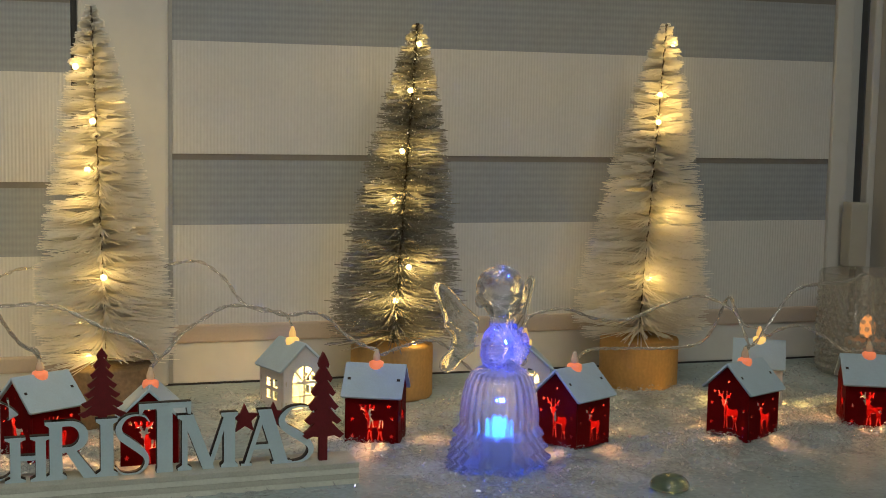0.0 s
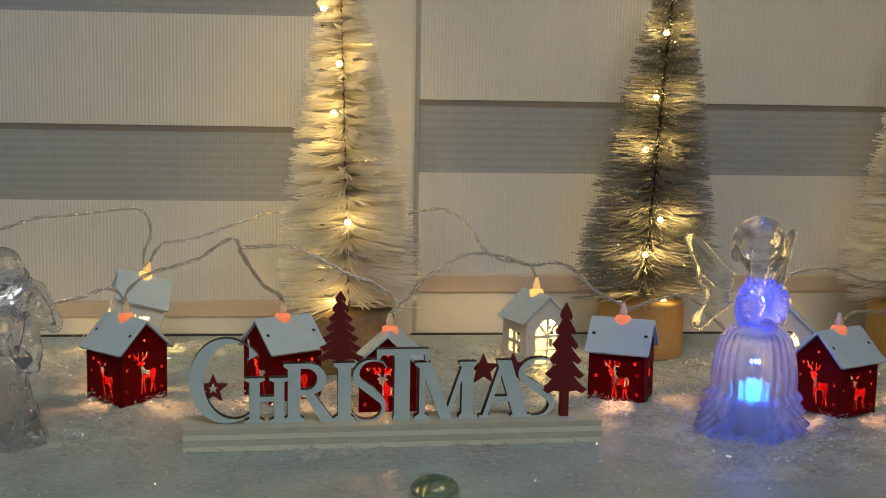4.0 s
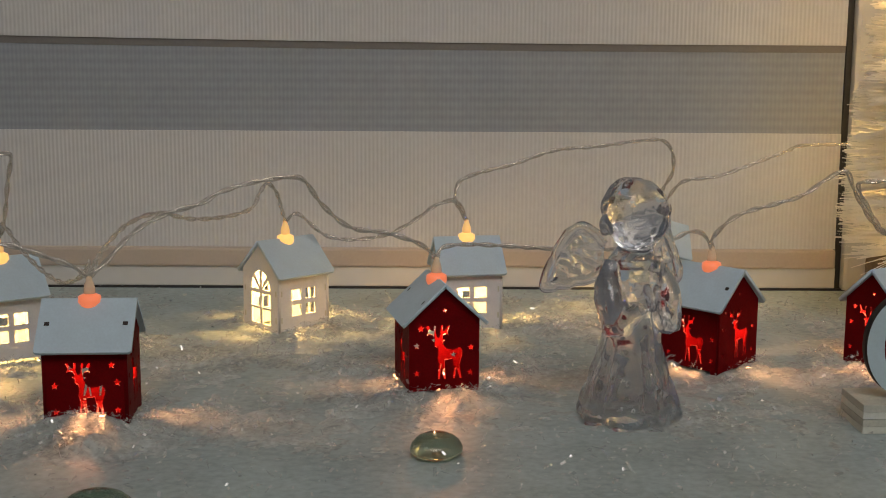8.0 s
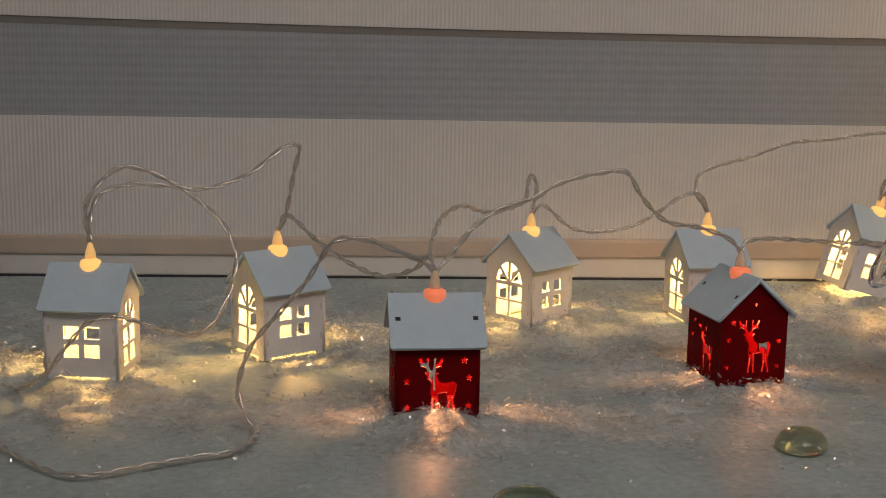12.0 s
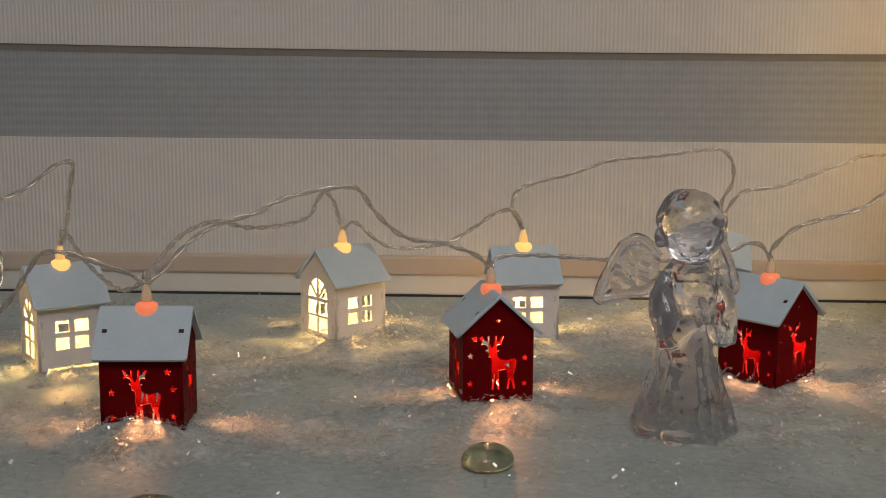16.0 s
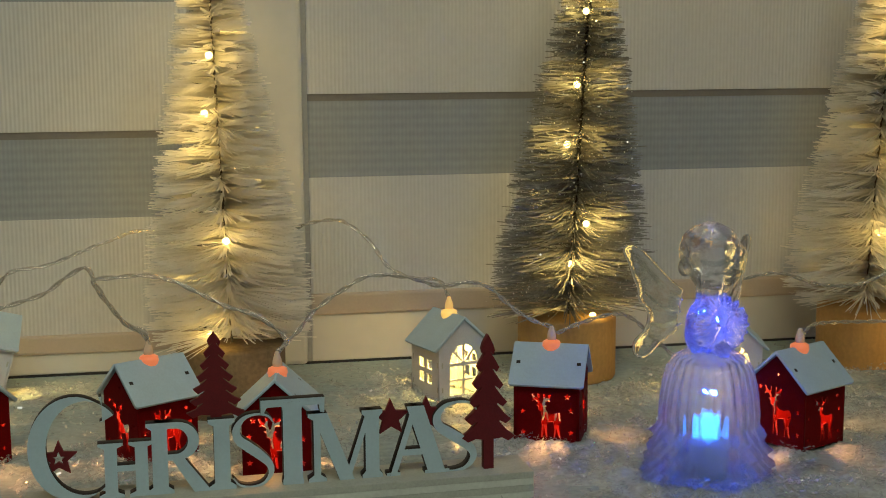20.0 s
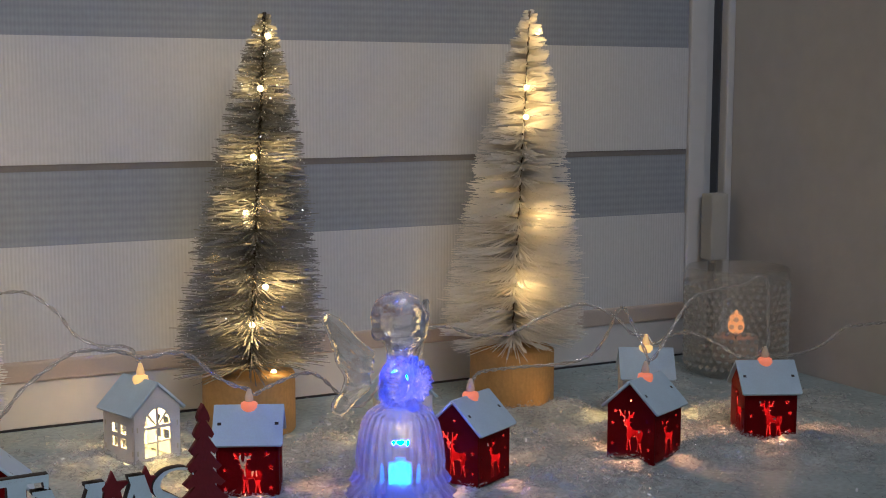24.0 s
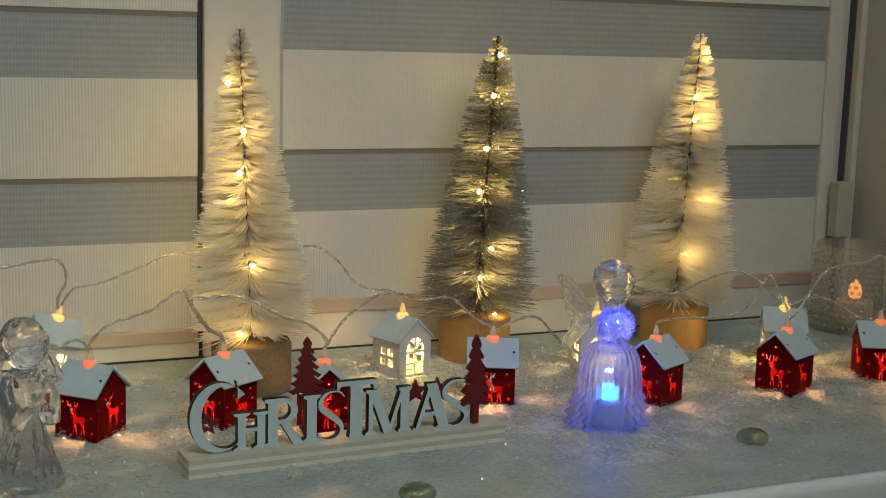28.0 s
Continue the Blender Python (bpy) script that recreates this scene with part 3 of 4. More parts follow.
def wooden_house(red, m, label, group):
    ob = thing("wooden_house", m, label, "house", group)
    wall = RED if red else WHITE
    g, s = GABLE / 2, SIDE / 2
    for sign in (-1, 1):
        holes = deer_holes(0, 0.0072, 0.0280, sign) + [star(0, 0.0420, 0.0016)] if red else arch_holes()
        bm = moved(cut_panel([gable_rim()] + holes, TH), Matrix.Translation((sign * (s - TH / 2), 0, 0)) @ FRONT_X)
        part("gable_wall", bm, wall, ob)
        holes = deer_holes(0, 0.0046, 0.0258, -sign) if red else four_panes()
        bm = moved(cut_panel([[(-s + TH, 0), (-s + 0.005, 0), (-s + 0.005, 0.0015), (s - 0.005, 0.0015), (s - 0.005, 0), (s - TH, 0), (s - TH, EAVE), (-s + TH, EAVE)]] + holes, TH), Matrix.Translation((0, sign * (g - TH / 2), 0)) @ SIDE_Y)
        part("side_wall", bm, wall, ob)
        # roof board with two peg slots
        slope, length, over = math.degrees(math.atan2(APEX - EAVE, g)), 0.0294, 0.0214 if red else 0.0206
        holes = [rect(x - 0.0012, 0.0126, x + 0.0012, 0.0149) for x in (-0.0174, 0.0174)] if red else []
        rim = [(-over, 0.0), (over, 0.0), (over, length - 0.001), (over - 0.001, length), (-over + 0.001, length), (-over, length - 0.001)]
        bm = cut_panel([rim] + holes, TH)
        turn = Matrix.Translation((0, 0, APEX + 0.0012)) @ Matrix.Rotation(0 if sign < 0 else math.pi, 4, "Z") @ Matrix.Rotation(radians(slope), 4, "X") @ Matrix.Rotation(math.pi, 4, "X")
        part("roof_board", moved(bm, turn), ROOF, ob, "pale blue-white roof board")
        if not red:
            for k in (-1, 1):
                for z in (0.0095, 0.0255):
                    part("joint_tab", box(k * (s - 0.0026) - 0.0005, sign * g - 0.0001, z - 0.0017, k * (s - 0.0026) + 0.0005, sign * g + 0.0001, z + 0.0017), PLY_DARK, ob)
                    part("joint_tab", box(sign * s - 0.0001, k * (g - 0.0022) - 0.0005, z - 0.0017, sign * s + 0.0001, k * (g - 0.0022) + 0.0005, z + 0.0017), PLY_DARK, ob)
        if red:
            for x in (-0.0174, 0.0174):
                # added dark box that blocks the bulb's light, so the slot looks dark
                part("slot_fill", moved(box(x - 0.0012, 0.0126, -0.0006, x + 0.0012, 0.0149, 0.0002), turn), CHAR, ob, "dark fill added to keep the roof slot from glowing")
    if red:
        part("base_board", box(-s + TH, -g + TH, 0.0012, s - TH, g - TH, 0.0026), RED, ob)
    # light plug through the ridge
    prof = [(0.0010, 0.0435), (0.0040, 0.0490), (0.0054, 0.0543), (0.0050, 0.0566), (0.0022, 0.0580), (0.0006, 0.0582)]
    bm = lathe(prof, 14)
    part("bulb_plug", bm, BULB_R if red else BULB_Y, ob, "rosy glowing bulb plug" if red else "amber glowing bulb plug", True)
    part("plug_neck", lathe([(0.0027, 0.0570), (0.0027, 0.0600), (0.0022, 0.0622), (0.0016, 0.0636), (0.0013, 0.0650), (0.0008, 0.0658)], 12), NECK if red else NECK_Y, ob, "clear plug neck" if red else "amber glowing plug neck", True)
    return ob


red_one = wooden_house(True, RED_HOUSES[0], "little red wooden lantern house with cut-out deer glowing from inside", "red lantern houses on the string")
for m in RED_HOUSES[1:]:
    copy_thing(red_one, m)
white_one = wooden_house(False, WHITE_HOUSES[0], "little white wooden lantern house with arched lit window", "white lantern houses on the string")
for m in WHITE_HOUSES[1:]:
    h = copy_thing(white_one, m)
    if m is WHITE_HOUSES[4]:
        tagged(h, "little white wooden lantern house tilted on the snow")

# ---- twisted clear cables of the light string ----
def cable(points):
    ob = thing("string_light_cable", Matrix.Translation(points[0]), "clear twisted string light cable with silver core", "cable", "cables of the light string")
    path = [p - Vector(points[0]) for p in spline(points, 0.0016)]
    for turn in (0, math.pi):
        pts, n = [], len(path)
        for i, p in enumerate(path):
            q = (path[min(i + 1, n - 1)] - path[max(i - 1, 0)]).normalized()
            s = q.cross(Vector((0.1, 1, 0.2))).normalized()
            a = i * 0.0016 / 0.0105 * 2 * math.pi * 0.5 + turn
            pts.append(p + (s * math.cos(a) + q.cross(s) * math.sin(a)) * 0.00075)
        strand = part("strand", tube(pts, 0.00072, 6), CABLE, ob, "", True)
        part("core", tube(pts, 0.00034, 4), CORE, strand, "", True)
    return ob


def plug(m):
    return m @ Vector((0, 0, 0.0650))


R, W = RED_HOUSES, WHITE_HOUSES
cable([*[(-0.238, -0.190, 0.013), (-0.223, -0.225, 0.002), (-0.204, -0.260, 0.001), (-0.184, -0.285, 0.003), (-0.169, -0.292, 0.012), (-0.159, -0.290, 0.025), (-0.148, -0.290, 0.037), (-0.133, -0.288, 0.039), (-0.118, -0.282, 0.032), (-0.103, -0.275, 0.027), (-0.093, -0.265, 0.030), (-0.087, -0.255, 0.041), (-0.083, -0.247, 0.060), (-0.088, -0.240, 0.073), (-0.099, -0.235, 0.084), (-0.111, -0.233, 0.093), (-0.125, -0.235, 0.101), (-0.139, -0.240, 0.105), (-0.149, -0.245, 0.099), (-0.156, -0.248, 0.089), (-0.157, -0.249, 0.080)], plug(W[0])])
cable([plug(W[0]), *[(-0.155, -0.246, 0.082), (-0.150, -0.243, 0.092), (-0.136, -0.239, 0.096), (-0.119, -0.235, 0.095), (-0.105, -0.232, 0.093), (-0.091, -0.229, 0.095), (-0.077, -0.225, 0.101), (-0.067, -0.222, 0.109), (-0.060, -0.220, 0.114), (-0.053, -0.218, 0.114), (-0.056, -0.215, 0.100), (-0.059, -0.212, 0.084), (-0.062, -0.209, 0.073)], plug(W[1])])
cable([plug(W[1]), *[(-0.059, -0.219, 0.078), (-0.042, -0.242, 0.068), (-0.025, -0.264, 0.061), (-0.009, -0.284, 0.059), (0.005, -0.301, 0.066), (0.011, -0.312, 0.074)], plug(R[0])])
cable([plug(R[0]), *[(0.008, -0.325, 0.074), (-0.004, -0.330, 0.080), (-0.019, -0.335, 0.086), (-0.031, -0.335, 0.085), (-0.037, -0.335, 0.077), (-0.044, -0.336, 0.066), (-0.056, -0.337, 0.052), (-0.067, -0.338, 0.039), (-0.072, -0.339, 0.026), (-0.073, -0.341, 0.016), (-0.068, -0.345, 0.007), (-0.064, -0.352, 0.003), (-0.070, -0.375, 0.003), (-0.085, -0.383, 0.003), (-0.106, -0.395, 0.003), (-0.125, -0.405, 0.003), (-0.140, -0.401, 0.003), (-0.162, -0.378, 0.003), (-0.182, -0.349, 0.003), (-0.201, -0.315, 0.003), (-0.220, -0.293, 0.003), (-0.236, -0.279, 0.003)]])
cable([plug(R[0]), *[(0.021, -0.319, 0.076), (0.032, -0.312, 0.088), (0.046, -0.306, 0.096), (0.061, -0.300, 0.100), (0.070, -0.296, 0.105), (0.084, -0.291, 0.109), (0.101, -0.285, 0.111), (0.108, -0.282, 0.109), (0.116, -0.278, 0.097), (0.129, -0.272, 0.085), (0.147, -0.266, 0.081), (0.163, -0.261, 0.075)], plug(R[1])])
cable([plug(R[0]), *[(0.013, -0.297, 0.076), (0.019, -0.270, 0.085), (0.030, -0.249, 0.088), (0.043, -0.228, 0.082), (0.058, -0.205, 0.080), (0.069, -0.187, 0.082), (0.072, -0.173, 0.089), (0.075, -0.163, 0.093), (0.079, -0.155, 0.087), (0.080, -0.139, 0.075)], plug(W[2])])
cable([plug(W[2]), *[(0.088, -0.124, 0.070), (0.104, -0.122, 0.057), (0.121, -0.121, 0.054), (0.142, -0.119, 0.057), (0.159, -0.118, 0.066), (0.172, -0.117, 0.075), (0.184, -0.116, 0.077)], plug(W[3])])
cable([plug(W[3]), *[(0.187, -0.113, 0.070), (0.183, -0.110, 0.078), (0.186, -0.107, 0.088), (0.197, -0.104, 0.093), (0.219, -0.098, 0.098), (0.245, -0.091, 0.106), (0.272, -0.085, 0.108), (0.299, -0.078, 0.111), (0.315, -0.074, 0.111), (0.322, -0.072, 0.103), (0.323, -0.069, 0.090), (0.318, -0.065, 0.079), (0.317, -0.062, 0.067)], plug(W[4])])
cable([plug(R[1]), *[(0.175, -0.254, 0.072), (0.188, -0.250, 0.073), (0.209, -0.243, 0.071), (0.239, -0.234, 0.068), (0.273, -0.224, 0.067), (0.296, -0.217, 0.070), (0.306, -0.214, 0.074), (0.315, -0.211, 0.073), (0.321, -0.209, 0.064)], plug(R[2])])
cable([plug(W[4]), *[(0.326, -0.060, 0.078), (0.334, -0.060, 0.084), (0.355, -0.060, 0.087), (0.379, -0.060, 0.096), (0.400, -0.055, 0.103), (0.416, -0.045, 0.106), (0.471, -0.040, 0.106), (0.512, -0.040, 0.103), (0.524, -0.045, 0.107), (0.540, -0.050, 0.110), (0.550, -0.060, 0.109), (0.565, -0.070, 0.097), (0.575, -0.080, 0.082), (0.589, -0.090, 0.075), (0.606, -0.100, 0.074)], plug(W[5])])
cable([plug(R[2]), *[(0.321, -0.208, 0.070), (0.330, -0.209, 0.080), (0.340, -0.209, 0.085), (0.354, -0.209, 0.089), (0.369, -0.209, 0.094), (0.380, -0.209, 0.102), (0.391, -0.209, 0.107), (0.396, -0.209, 0.097), (0.403, -0.209, 0.085), (0.411, -0.210, 0.075), (0.420, -0.210, 0.071), (0.423, -0.210, 0.063)], plug(R[3])])
cable([plug(R[3]), *[(0.420, -0.211, 0.069), (0.410, -0.213, 0.077), (0.402, -0.216, 0.088), (0.395, -0.219, 0.101), (0.406, -0.221, 0.103), (0.423, -0.224, 0.104), (0.437, -0.227, 0.101), (0.451, -0.230, 0.094), (0.465, -0.233, 0.087), (0.478, -0.236, 0.083), (0.489, -0.238, 0.076), (0.496, -0.240, 0.068)], plug(R[4])])
cable([plug(R[4]), *[(0.502, -0.240, 0.073), (0.512, -0.238, 0.084), (0.529, -0.236, 0.095), (0.543, -0.234, 0.101), (0.564, -0.232, 0.099), (0.582, -0.229, 0.093), (0.600, -0.227, 0.094), (0.612, -0.226, 0.090), (0.624, -0.224, 0.079), (0.637, -0.222, 0.070)], plug(R[5])])
cable([plug(R[5]), *[(0.653, -0.219, 0.061), (0.666, -0.213, 0.064), (0.691, -0.202, 0.067), (0.707, -0.195, 0.062), (0.727, -0.184, 0.045), (0.747, -0.176, 0.035)], plug(W[6])])
cable([plug(W[6]), *[(0.789, -0.155, 0.074), (0.805, -0.155, 0.079), (0.823, -0.155, 0.079), (0.847, -0.155, 0.071), (0.875, -0.155, 0.070), (0.903, -0.155, 0.080), (0.933, -0.155, 0.087), (0.947, -0.160, 0.085), (0.960, -0.170, 0.077), (0.967, -0.180, 0.066)], plug(W[7])])
cable([plug(R[6]), *[(0.790, -0.250, 0.059), (0.813, -0.220, 0.059), (0.852, -0.200, 0.055), (0.889, -0.200, 0.054), (0.914, -0.200, 0.057), (0.921, -0.210, 0.071), (0.921, -0.230, 0.097), (0.918, -0.250, 0.086), (0.919, -0.266, 0.066)], plug(R[7])])
cable([plug(R[7]), *[(0.923, -0.268, 0.069), (0.938, -0.267, 0.088), (0.955, -0.266, 0.106), (0.977, -0.266, 0.111), (1.000, -0.265, 0.112), (1.017, -0.264, 0.117), (1.024, -0.264, 0.111), (1.025, -0.264, 0.090), (1.027, -0.263, 0.067)], plug(R[8])])
cable([plug(W[7]), *[(0.980, -0.191, 0.059), (0.985, -0.199, 0.065), (0.995, -0.212, 0.070), (1.006, -0.228, 0.065), (1.014, -0.243, 0.057), (1.021, -0.254, 0.056)], plug(R[8])])
cable([plug(R[8]), *[(1.031, -0.262, 0.058), (1.051, -0.260, 0.056), (1.082, -0.258, 0.060), (1.109, -0.255, 0.071), (1.129, -0.252, 0.071), (1.164, -0.250, 0.070)]])


# ---- brush trees ----
def brush_tree(spec, lamps):
    x, y, lx, ly, h, kind, reach = spec
    white = kind == "white"
    ob = thing("brush_tree", pose(x, y, 0), "white bottle-brush tree with warm micro lights on a wooden log" if white else "silver tinsel brush tree with warm micro lights on a wooden log", "tree", "brush trees by the window")
    rnd = random.Random(int(x * 1000))
    dark = spec is TREES[0]
    top = 0.043
    bm = lathe([(0.0325, 0.0), (0.0338, 0.002), (0.0338, top - 0.002), (0.0325, top)], 40, fold=lambda a, z: 1 + 0.025 * math.sin(3 * a + x * 9) + 0.012 * math.sin(7 * a))
    for f in bm.faces:
        f.smooth = abs(f.normal.z) < 0.5
        if f.normal.z > 0.9:
            f.material_index = 1
    part("log", bm, [BARK_LOG if dark else LOG, LOG_TOP], ob, "round wooden log base")
    axis = lambda z: trunk_at(spec, z) - Vector((x, y, 0))
    bm = bmesh.new()
    thin = 0.0006 if white else 0.0009
    for t in (0, math.pi):
        tube([axis(z) + Vector((math.cos(z * 900 + t), math.sin(z * 900 + t), 0)) * thin for z in np.linspace(top - 0.004, h, 240)], thin, 4, bm)
    part("trunk_wire", bm, WIRE_PALE if white else WIRE, ob, "grey twisted wire trunk" if white else "dark twisted wire trunk", True)
    # bristles: thin blunt blades wound round the wire in a two-start screw, in small tufts
    vs, fs = [], []
    count, per = (11500, 7) if white else (8200, 4)
    layers = 25 if white else 27
    for i in range(count):
        if i % per == 0:
            u0 = i / count
            tuft = 2 * math.pi * rnd.randrange(2) / 2 + math.pi * layers * u0 + rnd.gauss(0, 0.26)
            lift, slide, keep = rnd.gauss(0.02, 0.07), rnd.gauss(0, 0.0013), rnd.uniform(0.93, 1.02)
        u = min(max(u0 + rnd.gauss(0, 0.002), 0.0), 1.0)
        z = top + 0.005 + (h - top - 0.007) * u + slide
        a = tuft + rnd.gauss(0, 0.10)
        r = (reach * (1 - u) ** 0.70 * (0.86 + 0.14 * min(1, (u + 0.02) / 0.12)) + 0.0030) * keep * rnd.choice((1.0, 1.0, 1.0, 0.98, 0.90))
        d = Vector((math.cos(a), math.sin(a), lift + rnd.gauss(0, 0.035))).normalized()
        p0 = axis(z) + d * 0.0006
        bend = Vector((rnd.gauss(0, 1), rnd.gauss(0, 1), rnd.gauss(-0.5, 0.8))) * r * (0.030 if white else 0.040)
        p1, p2 = p0 + d * r * 0.55 + bend * 0.35, p0 + d * r + bend
        s = Vector((-d.y, d.x, 0)) if rnd.random() < 0.5 else Vector((0, 0, 1))
        wd = rnd.uniform(0.00030, 0.00050) if white else rnd.uniform(0.00026, 0.00046)
        k = len(vs)
        vs += [p0 + s * wd, p0 - s * wd, p1 + s * wd, p1 - s * wd, p2 + s * wd * 0.8, p2 - s * wd * 0.8]
        fs += [(k, k + 1, k + 3, k + 2), (k + 2, k + 3, k + 5, k + 4)]
    me = bpy.data.meshes.new("bristles")
    me.from_pydata([tuple(v) for v in vs], [], fs)
    me.materials.append(BRISTLE_W if white else BRISTLE_S)
    br = new("bristles", me)
    br.parent = ob
    tagged(br, "white nylon bristles" if white else "silver tinsel bristles", kind="stuff")
    for z, dx, dy in lamps:
        part("micro_light", ball(0.0024, Matrix.Translation(axis(z) + Vector((dx, -dy, 0))), 2), LED, ob, "warm glowing micro light", True)
    if not white:
        vs, fs = [], []
        for i in range(3200):
            u = rnd.random()
            z, a = top + 0.006 + (h - top - 0.012) * u, rnd.uniform(0, 2 * math.pi)
            r = (reach * (1 - u) ** 0.70 + 0.0030) * rnd.random() ** 0.5
            q = Matrix.Translation(axis(z) + Vector((math.cos(a) * r, math.sin(a) * r, 0))) @ Euler([rnd.uniform(0, 6.3) for _ in range(3)]).to_matrix().to_4x4()
            k, w = len(vs), rnd.uniform(0.0003, 0.0006)
            vs += [tuple(q @ Vector(c)) for c in ((-w, -w, 0), (w, -w, 0), (w, w, 0), (-w, w, 0))]
            fs.append((k, k + 1, k + 2, k + 3))
        me = bpy.data.meshes.new("glitter_dust")
        me.from_pydata(vs, [], fs)
        me.materials.append(TINSEL)
        gl = new("glitter_dust", me)
        gl.parent = ob
        tagged(gl, "tiny bright glitter flecks", kind="stuff")
    for z, dx in REAR_LAMPS[TREES.index(spec)] if dark else ():
        part("micro_light", ball(0.0018, Matrix.Translation(axis(z) + Vector((dx, rear_depth(z), 0))), 2), LED, ob, "warm glowing micro light", True)
    return ob


for spec, lamps in zip(TREES, TREE_LAMPS):
    brush_tree(spec, lamps)


# ---- word sign ----
def arc(cx, cy, rx, ry, a0, a1, n=14):
    return [(cx + rx * math.cos(radians(a0 + (a1 - a0) * i / n)), cy + ry * math.sin(radians(a0 + (a1 - a0) * i / n))) for i in range(n + 1)]


def stem(x, y0, y1, w, serif=1.8):
    s = w * serif / 2
    t = min(0.0018, (y1 - y0) * 0.05)
    return [(x - s, y0), (x + s, y0), (x + s, y0 + t), (x + w / 2, y0 + 2 * t), (x + w / 2, y1 - 2 * t), (x + s, y1 - t), (x + s, y1), (x - s, y1), (x - s, y1 - t), (x - w / 2, y1 - 2 * t), (x - w / 2, y0 + 2 * t), (x - s, y0 + t)]


def slab(x0, y0, x1, y1, w):
    return [(x0 - w / 2, y0), (x0 + w / 2, y0), (x1 + w / 2, y1), (x1 - w / 2, y1)]


def swash_s(x0, x1, y0, y1):
    """The letter S as a ribbon of changing width."""
    cx, w, h = (x0 + x1) / 2, (x1 - x0) / 2, (y1 - y0)
    mid = [(0.86, 0.86), (0.62, 0.955), (0.15, 0.985), (-0.38, 0.94), (-0.70, 0.80), (-0.62, 0.66), (-0.20, 0.55), (0.28, 0.43), (0.66, 0.30), (0.70, 0.17), (0.38, 0.05), (-0.15, 0.015), (-0.62, 0.05), (-0.88, 0.15)]
    wid = [0.03, 0.05, 0.05, 0.09, 0.15, 0.19, 0.21, 0.21, 0.18, 0.13, 0.07, 0.05, 0.05, 0.03]
    path = spline([(cx + a * w, y0 + b * h, 0) for a, b in mid], 0.0012)
    n, left, right = len(path), [], []
    for i, p in enumerate(path):
        q = (path[min(i + 1, n - 1)] - path[max(i - 1, 0)]).normalized()
        k = i / (n - 1) * (len(wid) - 1)
        j = min(int(k), len(wid) - 2)
        t = (wid[j] + (wid[j + 1] - wid[j]) * (k - j)) * w
        left.append((p.x - q.y * t, p.y + q.x * t))
        right.append((p.x + q.y * t, p.y - q.x * t))
    return left + right[::-1]


def fir(cx, y0, h, w, tiers, trunk):
    """A flat fir silhouette with ragged tiers."""
    rs, ls = [], []
    body = y0 + h * trunk
    for k in range(tiers):
        f0, f1 = k / tiers, (k + 1) / tiers
        ya, yb = body + (h * (1 - trunk)) * f0, body + (h * (1 - trunk)) * f1
        wo, wi = w / 2 * (1 - f0) ** 0.9 + 0.0008, w / 2 * (1 - f1) * 0.52
        rs += [(cx + wi * 0.5 + wo * 0.3, ya + 0.0006), (cx + wo * 0.75, ya - 0.0012), (cx + wo, ya + 0.0009), (cx + wo * 0.72, ya + (yb - ya) * 0.45), (cx + wi, yb)]
        ls += [(cx - wi * 0.5 - wo * 0.3, ya + 0.0006), (cx - wo * 0.78, ya - 0.0009), (cx - wo, ya + 0.0013), (cx - wo * 0.70, ya + (yb - ya) * 0.5), (cx - wi, yb)]
    tw = w * 0.10
    return [(cx - tw, y0), (cx + tw, y0), (cx + tw, body)] + rs + [(cx, y0 + h)] + ls[::-1] + [(cx - tw, body)]


sign = thing("word_sign", pose(0.366, -0.3214, 0.0, 0, 0, 2.4) @ Matrix.Diagonal((1.04, 1.04, 1.04, 1)), "wooden table sign with pale letters, red stars and red fir trees", "sign")
UP = Matrix(((1, 0, 0, 0), (0, 0, -1, 0), (0, 1, 0, 0), (0, 0, 0, 1)))
for k in range(4):
    part("plywood_layer", box(0.0, -0.0125, 0.0002 + k * 0.0033, 0.236, 0.0160, 0.0034 + k * 0.0033, 0.0003), PLY_DARK if k % 2 else PLY, sign, "whitened plywood layer")
ZB = 0.0134


def letter(name, outlines, y=0.0, depth=0.0060, material=None, edge=CHAR):
    """Board letters from outlines that may overlap; pale faces with charred rims."""
    bm = bmesh.new()
    for k, pts in enumerate(outlines):
        b = cut_panel(pts if isinstance(pts[0][0], (tuple, list)) else [pts], depth)
        me = bpy.data.meshes.new("tmp")
        moved(b, Matrix.Translation((0, y + k * 0.00006, ZB)) @ UP).to_mesh(me)
        b.free()
        bm.from_mesh(me)
        bpy.data.meshes.remove(me)
    bm.normal_update()
    for f in bm.faces:
        f.material_index = 0 if abs(f.normal.y) > 0.7 else 1
    return part(name, bm, [material or LETTER, edge], sign)


c_out = arc(0.0236, 0.0242, 0.0202, 0.0240, 50, 310, 30)
c_in = arc(0.0285, 0.0242, 0.0172, 0.0217, -50 + 360, 42, 30)
letter("letter_c", [c_out + [(0.0365, 0.0035)] + c_in + [(0.0350, 0.0360), (0.0362, 0.0360), (0.0362, 0.0475), (0.0350, 0.0475)]])
letter("letter_h", [stem(0.0392, 0, 0.0256, 0.0056, 2.0), stem(0.0528, 0, 0.0256, 0.0056, 2.0), rect(0.041, 0.0122, 0.052, 0.0150)])
r_out = [(0.0590, 0.0335)] + arc(0.0690, 0.0245, 0.0098, 0.0090, 90, -90, 12) + [(0.0590, 0.0155)]
r_in = [(0.0625, 0.0305)] + arc(0.0680, 0.0245, 0.0058, 0.0060, 90, -90, 12) + [(0.0625, 0.0185)]
